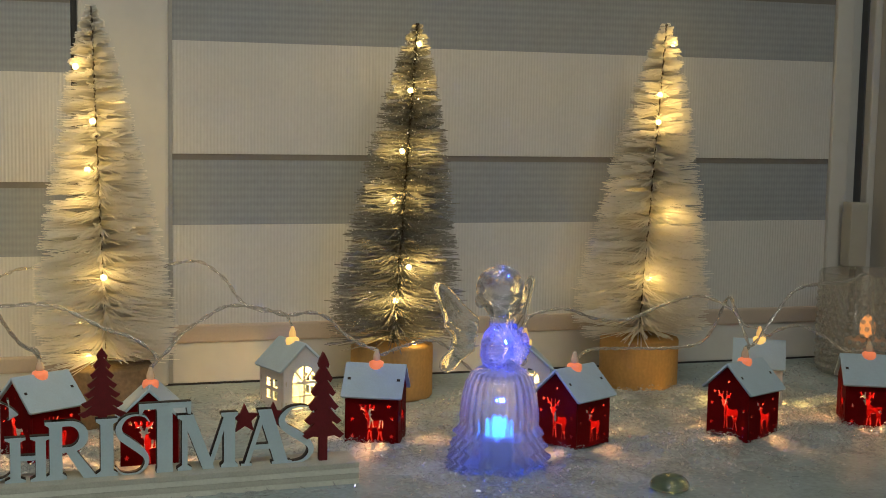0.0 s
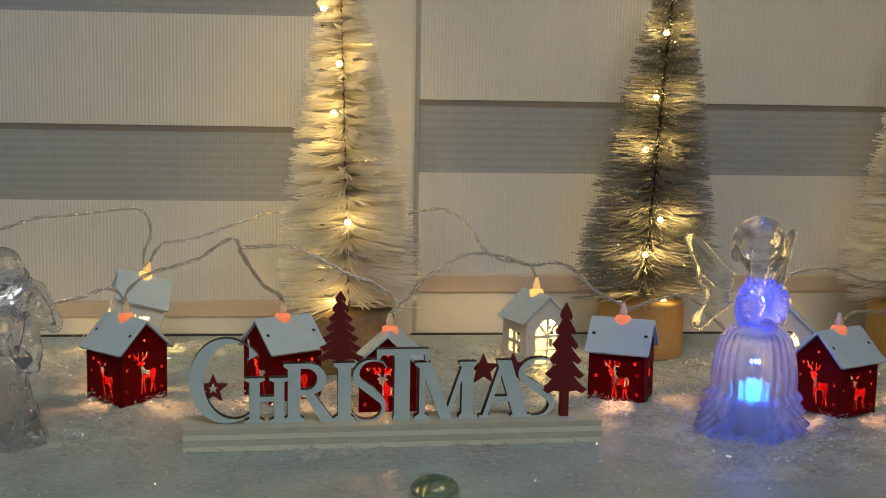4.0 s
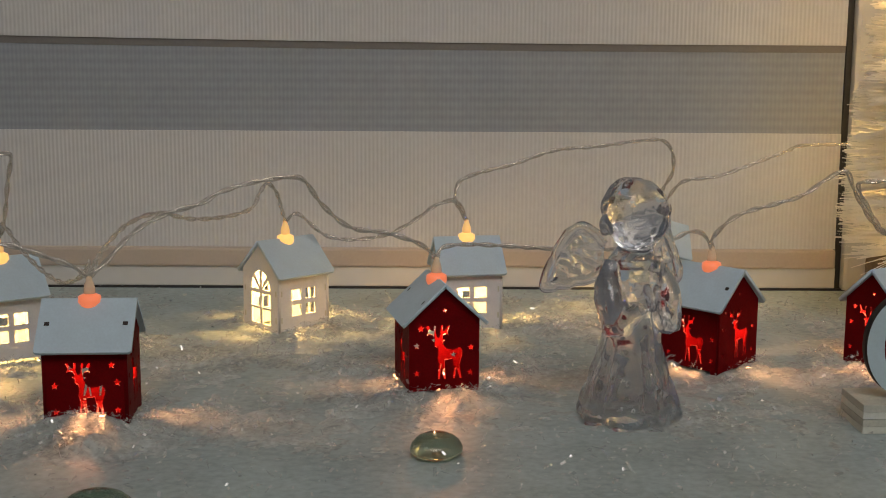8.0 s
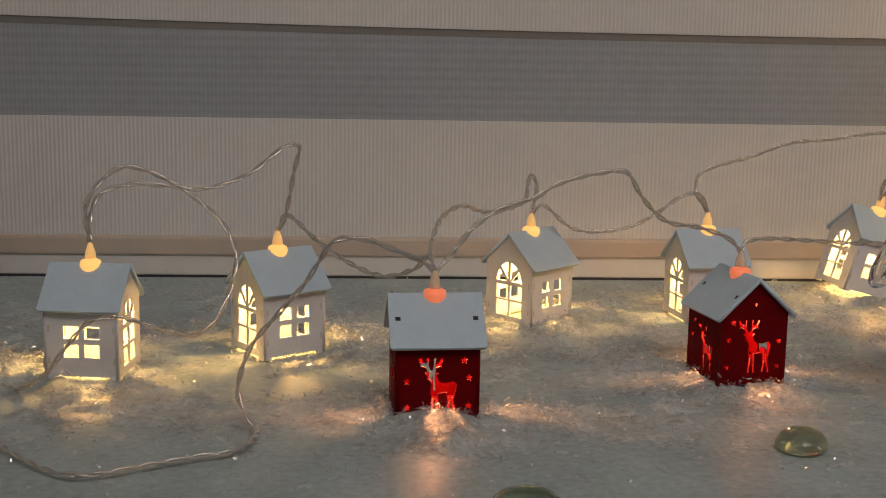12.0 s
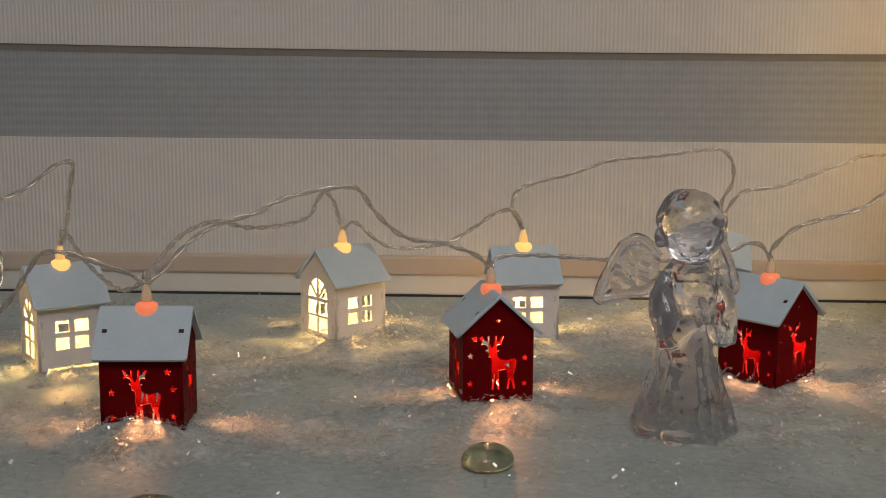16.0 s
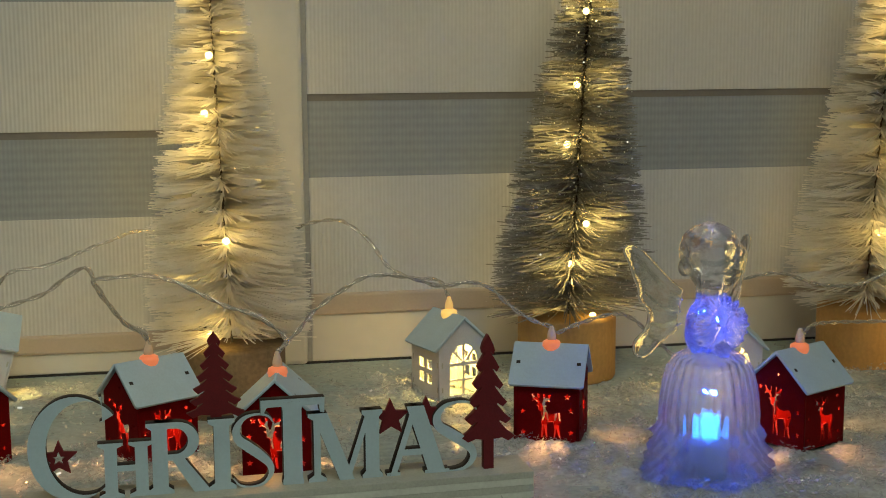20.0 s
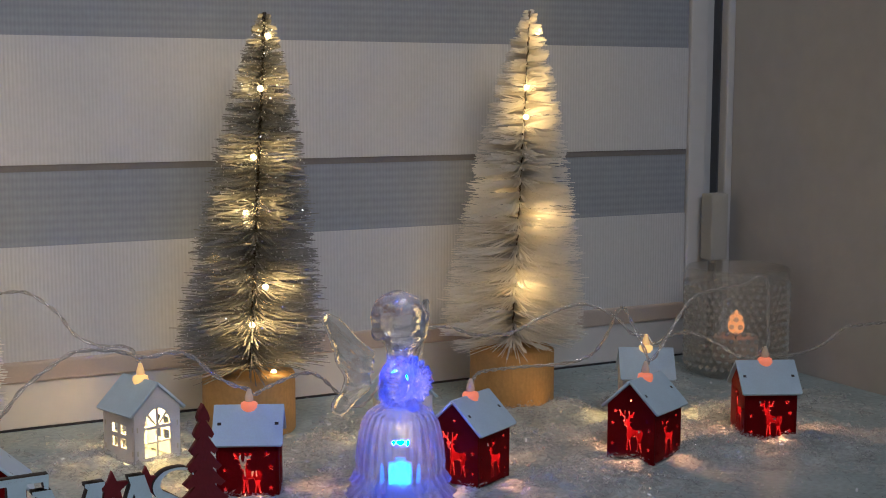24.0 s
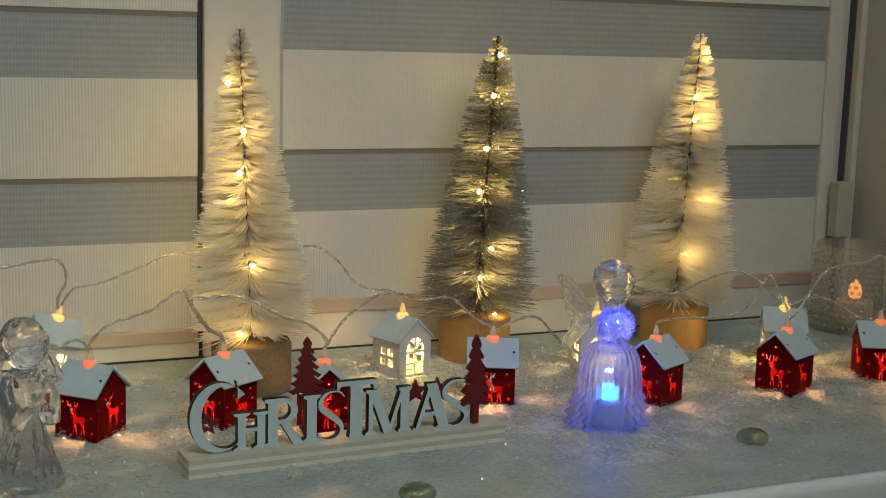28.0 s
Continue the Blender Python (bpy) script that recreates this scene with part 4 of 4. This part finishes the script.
letter("letter_r", [stem(0.0610, 0, 0.0335, 0.0070, 1.7), [r_out, r_in], [(0.0660, 0.0165), (0.0715, 0.0170), (0.0830, 0.0012), (0.0830, 0.0), (0.0760, 0.0)]])
letter("letter_i", [stem(0.0890, 0, 0.0335, 0.0072, 1.7)])
letter("letter_s", [swash_s(0.0925, 0.1145, -0.0005, 0.0350)], 0.0006)
letter("letter_t", [stem(0.1215, 0, 0.0395, 0.0088, 1.1), [(0.1070, 0.0345), (0.1085, 0.0350), (0.1100, 0.0375), (0.1340, 0.0375), (0.1345, 0.0340), (0.1365, 0.0335), (0.1368, 0.0410), (0.1070, 0.0410)]], -0.0006)
letter("letter_m", [stem(0.1330, 0, 0.0330, 0.0032, 2.6), slab(0.1470, 0.0, 0.1345, 0.0330, 0.0070), slab(0.1470, 0.0, 0.1580, 0.0330, 0.0028), stem(0.1592, 0, 0.0330, 0.0066, 1.5)])
letter("letter_a", [slab(0.1690, 0.0, 0.1800, 0.0335, 0.0030), slab(0.1905, 0.0, 0.1800, 0.0335, 0.0084), rect(0.1725, 0.0095, 0.1870, 0.0125), rect(0.1660, 0, 0.1725, 0.0016), rect(0.1845, 0, 0.1965, 0.0016)])
letter("letter_s", [swash_s(0.1870, 0.2120, -0.0005, 0.0345)], 0.0006)
for nm, sx, sy, r in (("red_star", 0.0165, 0.0190, 0.0085), ("red_star", 0.1688, 0.0275, 0.0092), ("red_star", 0.1862, 0.0280, 0.0088)):
    hole = [star(sx, sy, 0.0036)] if sx < 0.05 else []
    letter(nm, [[star(sx, sy, r, 0.45)] + hole], 0.0016, 0.003, DARK_RED, DARK_RED)
letter("red_fir", [fir(0.0870, 0.0320, 0.0415, 0.0250, 7, 0.06)], 0.0022, 0.003, DARK_RED, DARK_RED)
letter("red_fir", [fir(0.2160, 0.0, 0.0660, 0.0245, 6, 0.22)], -0.0010, 0.0045, DARK_RED, DARK_RED)


# ---- angel figurines ----
def fused(bm, voxel):
    """One skin round overlapping bodies."""
    me = bpy.data.meshes.new("fused")
    bm.to_mesh(me)
    bm.free()
    ob = new("fused", me)
    mod = ob.modifiers.new("skin", "REMESH")
    mod.mode, mod.voxel_size, mod.use_smooth_shade = "VOXEL", voxel, True
    sm = ob.modifiers.new("soft", "SMOOTH")
    sm.factor, sm.iterations = 0.5, 3
    out = bpy.data.meshes.new_from_object(ob.evaluated_get(bpy.context.evaluated_depsgraph_get()))
    bpy.data.objects.remove(ob)
    bpy.data.meshes.remove(me)
    return out


def ellipsoid(bm, c, r, rx=0, ry=0, rz=0, sub=3):
    ball(1.0, pose(*c, rx, ry, rz) @ Matrix.Diagonal((*r, 1)), sub, bm)


def shell(outer, wall, n, fold, bm):
    """A hollow turned body, closed at the top, with an even wall."""
    top = outer[-1]
    inner = [(max(r - wall, 0.0006), z - (0.0 if k == 0 else wall * 0.3)) for k, (r, z) in enumerate(outer[:-2])]
    loop = outer + [(0.0006, top[1])] + [(0.0006, inner[-1][1])] + inner[::-1]
    rings = []
    for r, z in loop:
        rings.append([bm.verts.new((r * fold(2 * math.pi * i / n, z) * math.cos(2 * math.pi * i / n), r * fold(2 * math.pi * i / n, z) * math.sin(2 * math.pi * i / n), z)) for i in range(n)])
    for a, b in zip(rings, rings[1:] + rings[:1]):
        for i in range(n):
            bm.faces.new((a[i], a[(i + 1) % n], b[(i + 1) % n], b[i]))


def wing(bm, outline, sx, back, sweep, thick, rim):
    """A thin plate in an outline (across, height), swept to the rear, with a round rim along its edge."""
    place = lambda p: Vector((sx * p[0], back + sweep * p[0], p[1]))
    smooth = spline([(x, z, 0) for x, z in outline], 0.0012)
    plate = cut_panel([[(p.x, p.y) for p in smooth]], thick)
    for v in plate.verts:
        q = place((v.co.x, v.co.y))
        v.co = q + Vector((0, v.co.z, 0))
    me = bpy.data.meshes.new("plate")
    plate.to_mesh(me)
    plate.free()
    bm.from_mesh(me)
    bpy.data.meshes.remove(me)
    tube([place((p.x, p.y)) for p in smooth], rim, 8, bm)


def wavy(me, amount, above):
    """Uneven cast surface, with locks of hair above a height."""
    n = len(me.vertices)
    co, no = np.empty(n * 3), np.empty(n * 3)
    me.vertices.foreach_get("co", co)
    me.vertices.foreach_get("normal", no)
    ripple = np.array([0.0008 * noise.noise(q) + 0.0002 * noise.noise(q * 2.6) for q in map(Vector, (co * 125).reshape(-1, 3))])
    hair = np.clip((co.reshape(-1, 3)[:, 2] - above) / 0.006, 0.0, 1.0) * 0.8 + amount
    me.vertices.foreach_set("co", co + no * np.repeat(ripple * hair, 3))
    me.update()


def head(bm, z, w, hgt, lean):
    ellipsoid(bm, (0, lean - 0.001, z), (w, w * 0.95, hgt))
    ellipsoid(bm, (0, lean + 0.003, z + 0.0035), (w * 1.04, w * 0.96, hgt * 0.86))
    for k in range(9):
        a = radians(196 + k * 18.5)
        ellipsoid(bm, (w * 0.84 * math.cos(a), lean + w * 0.80 * math.sin(a), z + 0.0072 - 0.0014 * abs(k - 4)), (0.0040, 0.0040, 0.0046), sub=2)
    for sx in (-1, 1):
        ellipsoid(bm, (sx * w * 1.03, lean + 0.001, z - 0.0040), (0.0036, 0.0042, 0.0050), sub=2)


FEATHERS = [(x * 0.90, z) for x, z in ((0.0100, 0.0815), (0.0165, 0.0885), (0.0225, 0.0905), (0.0290, 0.0865), (0.0345, 0.0775), (0.0385, 0.0690), (0.0405, 0.0625), (0.0375, 0.0615), (0.0330, 0.0635), (0.0290, 0.0628), (0.0250, 0.0645), (0.0200, 0.0650), (0.0150, 0.0665), (0.0100, 0.0700))]
BUTTERFLY = [(0.0105, 0.0980), (0.0180, 0.1050), (0.0290, 0.1180), (0.0355, 0.1225), (0.0385, 0.1200), (0.0360, 0.1130), (0.0338, 0.1060), (0.0318, 0.1010), (0.0308, 0.0940), (0.0270, 0.0880), (0.0262, 0.0830), (0.0285, 0.0770), (0.0325, 0.0720), (0.0330, 0.0665), (0.0295, 0.0640), (0.0255, 0.0665), (0.0215, 0.0715), (0.0130, 0.0790)]


def praying_angel(m, label):
    """Solid clear figure with folded sleeves, joined palms and feathered wings."""
    bm = bmesh.new()
    prof = [(0.0234, 0.0), (0.0238, 0.003), (0.0206, 0.014), (0.0166, 0.028), (0.0132, 0.041), (0.0118, 0.050), (0.0128, 0.060), (0.0136, 0.068), (0.0114, 0.077), (0.0070, 0.082), (0.004, 0.084)]
    folds = lambda a, z: 1 + (0.075 * math.sin(8 * a + 0.6) + 0.035 * math.sin(13 * a + 2)) * max(0.0, 1 - z / 0.056)
    lathe(prof, 96, bm, folds)
    head(bm, 0.0970, 0.0146, 0.0168, -0.002)
    for sx in (-1, 1):
        arm = spline([(sx * 0.0105, 0.000, 0.0755), (sx * 0.0142, -0.003, 0.0660), (sx * 0.0145, -0.007, 0.0560), (sx * 0.0125, -0.010, 0.0440)], 0.002)
        tube(arm, lambda t: 0.0044 + 0.0028 * math.sin(math.pi * min(1.0, t * 0.75)), 14, bm)
        cuff = spline([(sx * 0.0130, -0.009, 0.0470), (sx * 0.0092, -0.0140, 0.0520), (sx * 0.0040, -0.0175, 0.0580)], 0.002)
        tube(cuff, lambda t: 0.0068 - 0.0034 * t, 12, bm)
        ellipsoid(bm, (sx * 0.0018, -0.0195, 0.0615), (0.0022, 0.0030, 0.0068), -18, sx * 6, 0, sub=2)
        wing(bm, FEATHERS, sx, 0.0085, 0.30, 0.0017, 0.0026)
        for k in range(3):
            for q in range(3):
                ellipsoid(bm, (sx * (0.0150 + 0.0058 * k + 0.0010 * q), 0.0085 + 0.30 * (0.0150 + 0.0058 * k), 0.0825 - 0.0062 * q - 0.0020 * k), (0.0044, 0.0020, 0.0034), 0, -sx * (40 + 10 * k), 0, sub=2)
    me = fused(bm, 0.0008)
    wavy(me, 1.35, 0.098)
    me.materials.clear()
    me.materials.append(CRYSTAL)
    me.name = "angel_figurine"
    ob = new("angel_figurine", me)
    ob.matrix_world = m
    return tagged(ob, label, "figurine")


def lit_angel(m, label):
    """Hollow clear figure with a fluted skirt, ruffled hem, bow collar and butterfly wings."""
    bm = bmesh.new()
    head(bm, 0.1165, 0.0158, 0.0172, -0.001)
    lathe([(0.0080, 0.0930), (0.0076, 0.0990), (0.0090, 0.1040)], 32, bm)
    for k in range(22):
        a = radians(360 / 22 * k)
        ellipsoid(bm, (0.0092 * math.cos(a), -0.0085 - 0.002 * math.cos(a * 2), 0.0825 + 0.0092 * math.sin(a)), (0.0078, 0.0026, 0.0016), 0, -math.degrees(a), 0, sub=2)
    ellipsoid(bm, (0, -0.001, 0.0825), (0.0152, 0.0100, 0.0156))
    ellipsoid(bm, (0, -0.0120, 0.0705), (0.0046, 0.0036, 0.0046), sub=2)
    for sx in (-1, 1):
        ellipsoid(bm, (sx * 0.0125, -0.004, 0.0790), (0.0048, 0.0056, 0.0118), 12, sx * 12, 0)
        wing(bm, BUTTERFLY, sx, 0.0060, 0.42, 0.0014, 0.0013)
        for k in range(3):
            tube(spline([(sx * 0.012, 0.0075, 0.094 - 0.006 * k), (sx * 0.020, 0.0146, 0.099 - 0.010 * k), (sx * (0.031 - 0.002 * k), 0.0190, 0.113 - 0.016 * k)], 0.0015), 0.0009, 6, bm)
    solid = fused(bm, 0.0008)
    wavy(solid, 0.5, 0.118)
    bm = bmesh.new()
    bm.from_mesh(solid)
    bpy.data.meshes.remove(solid)
    skirt = [(0.0330, 0.0), (0.0352, 0.0025), (0.0300, 0.0062), (0.0338, 0.0095), (0.0280, 0.0140), (0.0316, 0.0175), (0.0262, 0.0225), (0.0293, 0.0255), (0.0254, 0.0300), (0.0258, 0.0360), (0.0250, 0.0440), (0.0238, 0.0520), (0.0220, 0.0590), (0.0190, 0.0645), (0.0135, 0.0680), (0.0060, 0.0695)]

    def pleats(a, z):
        if z < 0.030:
            return 1 + 0.030 * math.sin(11 * a + 160 * z) + 0.018 * math.sin(23 * a - 90 * z)
        return 1 + 0.020 * math.sin(26 * a) * min(1.0, (0.069 - z) / 0.012)
    shell(skirt, 0.0026, 156, pleats, bm)
    bmesh.ops.recalc_face_normals(bm, faces=bm.faces)
    for f in bm.faces:
        f.smooth = True
        z = f.calc_center_median().z
        f.material_index = 1 if z < 0.031 or (0.0660 < z < 0.0985 and abs(f.calc_center_median().x) < 0.0175) else 0
    me = bpy.data.meshes.new("angel_figurine")
    bm.to_mesh(me)
    bm.free()
    for q in (CRYSTAL_B, FROSTED):
        me.materials.append(q)
    ob = new("angel_figurine", me)
    ob.matrix_world = m
    return tagged(ob, label, "figurine")


praying_angel(pose(0.2632, -0.309, 0, 0, 0, 21), "clear acrylic praying angel figurine standing on the snow")
lit_angel(pose(0.7085, -0.312, 0, 0, 0, 12), "clear acrylic angel figurine with ruffled skirt and coloured light")
unit = thing("light_unit", pose(0.7085, -0.312, 0, 0, 0, 12), "small blue glowing light unit inside the angel", "light")
part("socket", lathe([(0.0120, 0.0), (0.0122, 0.0010), (0.0122, 0.0200), (0.0105, 0.0225), (0.0040, 0.0226)], 28), mat("unit_plastic", (0.55, 0.56, 0.55), 0.5, vary=0.05), unit, "pale plastic battery socket", True)
part("diode", lathe([(0.0064, 0.0227), (0.0066, 0.0240), (0.0066, 0.0310), (0.0050, 0.0340), (0.0010, 0.0345)], 16), BLUE_LED, unit, "glowing blue diode", True)

# ---- glass nuggets ----
for k, (x, y, r) in enumerate(((0.172, -0.3665, 0.0115), (0.797, -0.3835, 0.0125), (0.502, -0.4157, 0.0125), (0.0445, -0.440, 0.0138))):
    bm = lathe([(r * 0.80, 0.0), (r * 0.97, 0.0012), (r, 0.0030), (r * 0.93, 0.0052), (r * 0.72, 0.0078), (r * 0.42, 0.0094), (r * 0.12, 0.0100)], 32, fold=lambda a, z: 1 + 0.035 * math.sin(2 * a + k) + 0.02 * math.sin(3 * a))
    ob = put("glass_nugget", bm, GEM, None, "", True)
    ob.matrix_world = pose(x, y, 0.0004)
    tagged(ob, "pale green flat glass nugget on the sill", "nugget", "glass nuggets on the sill")


# ---- hobnail candle holders ----
def candle_holder(x, y, r, h, material, wide, tall, label):
    ob = thing("candle_holder", pose(x, y, 0), label, "candle holder", "hobnail candle holders")
    t = 0.0030
    prof = [(r * 0.86, 0.0), (r * 0.97, 0.002), (r, 0.007), (r, h - 0.002), (r - t * 0.5, h), (r - t, h - 0.002), (r - t, 0.010), (r * 0.8, 0.007), (0.001, 0.0065)]
    cup = part("glass_cup", lathe(prof, 48), material, ob, "hobnail glass cup", True)
    bump = bpy.data.meshes.new("hobnail")
    b = bmesh.new()
    bmesh.ops.create_uvsphere(b, u_segments=8, v_segments=5, radius=1.0, matrix=Matrix.Diagonal((0.0016, 0.0022, 0.0022, 1)))
    for f in b.faces:
        f.smooth = True
    b.to_mesh(bump)
    b.free()
    bump.materials.append(NAIL if material is SMOKE else LILAC_NAIL)
    rows, n = int((h - 0.014) / 0.0064), 40
    rest = bmesh.new()
    for j in range(rows):
        for i in range(n):
            a = 2 * math.pi * (i + 0.5 * (j % 2)) / n
            at = Matrix.Translation((r * math.cos(a), r * math.sin(a), 0.009 + 0.0064 * j)) @ Matrix.Rotation(a, 4, "Z")
            if i > n * 0.52 and i < n * 0.98 and j < rows - 1:
                nail = new("hobnail", bump)
                nail.parent = cup
                nail.matrix_basis = at
            else:
                bmesh.ops.create_uvsphere(rest, u_segments=7, v_segments=4, radius=1.0, matrix=at @ Matrix.Diagonal((0.0015, 0.0021, 0.0021, 1)))
    tagged(part("hobnail", rest, bump.materials[0], cup, "", True), kind="stuff")
    c = r * wide
    candle = part("candle", lathe([(c * 0.97, 0.0105), (c, 0.012), (c, tall - 0.002), (c * 0.95, tall), (c * 0.5, tall - 0.003), (0.001, tall - 0.004)], 28), WAX, ob, "pale wax candle", True)
    part("wick", tube([Vector((0, 0, tall - 0.005)), Vector((0.0003, 0, tall + 0.004))], 0.0006, 6), CHAR, candle, "dark wick")
    part("flame", lathe([(0.0006, tall + 0.001), (0.0062, tall + 0.004), (0.0074, tall + 0.009), (0.0066, tall + 0.015), (0.0036, tall + 0.020), (0.0004, tall + 0.023)], 16), FLAME, candle, "orange flame", True)
    return ob


candle_holder(1.152, -0.081, 0.045, 0.094, SMOKE, 0.44, 0.032, "smoky clear hobnail glass holder with a lit candle")
candle_holder(-0.308, -0.080, 0.044, 0.110, LILAC, 0.80, 0.046, "lilac hobnail glass holder with a lit candle")

# ---- glitter snow ----
rs = random.Random(7)
PATCHES = [(m.translation.x, m.translation.y) for m in RED_HOUSES + WHITE_HOUSES]

FOOTPRINTS = [(m.translation.x, m.translation.y, m.translation.z, m[0][0], m[1][0]) for m in RED_HOUSES + WHITE_HOUSES]


def indoors(x, y):
    """How high the house over this spot stands on the fleece; None in the open."""
    for a, b, z, c, d in FOOTPRINTS:
        u, v = (x - a) * c + (y - b) * d, (y - b) * c - (x - a) * d
        if abs(u) < SIDE / 2 and abs(v) < GABLE / 2:
            return z
    return None


# deeper heaps: place, height and reach
HEAPS = [(0.900, -0.126, 0.008, 0.018), (0.936, -0.130, 0.007, 0.018), (0.870, -0.130, 0.006, 0.015), (1.062, -0.205, 0.008, 0.025), (0.992, -0.150, 0.006, 0.020), (-0.200, -0.240, 0.007, 0.020),
         (-0.018, -0.190, 0.006, 0.018), (0.118, -0.108, 0.006, 0.018), (0.240, -0.125, 0.005, 0.020), (0.735, -0.150, 0.005, 0.020), (0.860, -0.300, 0.006, 0.028), (0.975, -0.300, 0.006, 0.028), (0.735, -0.215, 0.005, 0.020), (1.070, -0.290, 0.007, 0.030),
         (0.855, -0.205, 0.008, 0.028), (0.960, -0.230, 0.006, 0.024), (0.685, -0.360, 0.004, 0.030), (0.740, -0.345, 0.004, 0.025), (0.014, -0.350, 0.010, 0.016)]


def drift(x, y):
    """Depth of the fleece at a spot: thickest round the houses."""
    stand = indoors(x, y)
    if stand is not None:
        return stand - 0.0002 if stand > 0 else -0.002
    near = max(math.exp(-((x - a) ** 2 + (y - b) ** 2) / 0.0034) for a, b in PATCHES)
    n = noise.noise((x * 14, y * 14, 0.3)) * 0.6 + noise.noise((x * 45, y * 45, 2.1)) * 0.4
    band = max(0.0, min(1.0, (y + 0.425 + 0.03 * noise.noise((x * 9, 1.7, 0.0))) / 0.11)) * max(0.0, min(1.0, (-0.015 - y) / 0.03))
    fluff = noise.noise((x * 90, y * 90, 5.0))
    heap = max(hh * math.exp(-((x - a) ** 2 + (y - b) ** 2) / (2 * w * w)) for a, b, hh, w in HEAPS) * (0.75 + 0.7 * n)
    return 0.0032 * near * (0.60 + 1.2 * n) * band + (0.0033 * n + 0.0008) * band + 0.0022 * fluff * band + heap - 0.0009


def fleece():
    nx, ny = 800, 200
    x0, x1, y0, y1 = -0.44, 1.16, -0.405, -0.02
    vs, fs, idx = [], [], {}
    for j in range(ny):
        for i in range(nx):
            x, y = x0 + (x1 - x0) * i / (nx - 1), y0 + (y1 - y0) * j / (ny - 1)
            z = drift(x, y) + 0.0011 * noise.noise((x * 300, y * 300, 1.0)) + 0.0005 * noise.noise((x * 700, y * 700, 3.0))
            idx[i, j] = len(vs)
            vs.append((x, y, max(z, -0.001)))
    for j in range(ny - 1):
        for i in range(nx - 1):
            q = (idx[i, j], idx[i + 1, j], idx[i + 1, j + 1], idx[i, j + 1])
            if max(vs[k][2] for k in q) > 0.0003:
                fs.append(q)
    me = bpy.data.meshes.new("snow_fleece")
    me.from_pydata(vs, [], fs)
    me.polygons.foreach_set("use_smooth", [True] * len(fs))
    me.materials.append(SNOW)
    tagged(new("snow_fleece", me), "white artificial snow fleece in thin drifts on the sill", "snow", kind="stuff")


def flakes(name, count, material, label, size, near, wide=(0.0002, 0.0007), lift=0.0012):
    vs, fs = [], []
    while len(fs) < count:
        x, y = rs.uniform(-0.44, 1.17), rs.uniform(-0.445, -0.012)
        d = drift(x, y)
        if d < -0.0019 or rs.random() > near(x, y, d):
            continue
        z = max(d, 0.0) + abs(rs.gauss(0, lift))
        L, w = rs.uniform(*size), rs.uniform(*wide)
        m = Matrix.Translation((x, y, z + 0.0006)) @ Euler((rs.gauss(0, 0.5), rs.gauss(0, 0.45), rs.uniform(0, 6.3))).to_matrix().to_4x4()
        k = len(vs)
        vs += [tuple(m @ Vector(p)) for p in ((-L, -w, 0), (L, -w, 0), (L, w, 0), (-L, w, 0))]
        fs.append((k, k + 1, k + 2, k + 3))
    me = bpy.data.meshes.new(name)
    me.from_pydata(vs, [], fs)
    me.materials.append(material)
    tagged(new(name, me), label, "glitter", kind="stuff")


fleece()
flakes("glitter_shreds", 11000, FLAKE, "iridescent cellophane shreds scattered over the sill", (0.0005, 0.0026), lambda x, y, d: 0.008 + min(0.97, max(0, d) * 240))
flakes("foil_glitter", 15000, FLAKE_M, "tiny shiny foil flakes scattered over the sill", (0.0003, 0.0008), lambda x, y, d: 0.13 + min(0.8, max(0, d) * 180), (0.00025, 0.0006), 0.0016)


def curls(count):
    """Curled strips of cellophane, heaped where the drifts are deep."""
    vs, fs, made = [], [], 0
    while made < count:
        x, y = rs.uniform(-0.43, 1.16), rs.uniform(-0.43, -0.02)
        d = drift(x, y)
        if d < -0.0019 or rs.random() > 0.05 + min(0.95, max(0, d - 0.0006) * 260):
            continue
        made += 1
        L, w, bend = rs.uniform(0.0020, 0.0070), rs.uniform(0.00020, 0.0008), rs.uniform(-1.6, 1.6)
        m = Matrix.Translation((x, y, max(d, 0.0) + abs(rs.gauss(0, 0.0022)))) @ Euler((rs.gauss(0, 0.7), rs.gauss(0, 0.45), rs.uniform(0, 6.3))).to_matrix().to_4x4()
        k = len(vs)
        for i in range(5):
            a = bend * (i / 4 - 0.5)
            c = Vector((L * (i / 4 - 0.5), 0, L * 0.35 * abs(bend) * (0.25 - (i / 4 - 0.5) ** 2)))
            side = Vector((0, w * math.cos(a), w * math.sin(a)))
            vs += [tuple(m @ (c + side)), tuple(m @ (c - side))]
        fs += [(k + 2 * i, k + 2 * i + 1, k + 2 * i + 3, k + 2 * i + 2) for i in range(4)]
    me = bpy.data.meshes.new("cellophane_curls")
    me.from_pydata([(x, y, max(z, 0.0004)) for x, y, z in vs], [], fs)
    me.materials.append(CURL)
    tagged(new("cellophane_curls", me), "curled pearly cellophane snow strips heaped round the houses", "snow", kind="stuff")


curls(9500)
flakes("film_glitter", 4200, FLAKE_M, "larger shiny film shreds lying in the snow", (0.0006, 0.0016), lambda x, y, d: 0.10 + min(0.90, max(0, d) * 220), (0.00025, 0.0007), 0.0022)
flakes("snow_fibre", 14000, FIBRE, "fine white artificial snow fibres", (0.0008, 0.0030), lambda x, y, d: min(0.98, max(0, d - 0.0006) * 220), (0.00005, 0.00011), 0.0008)
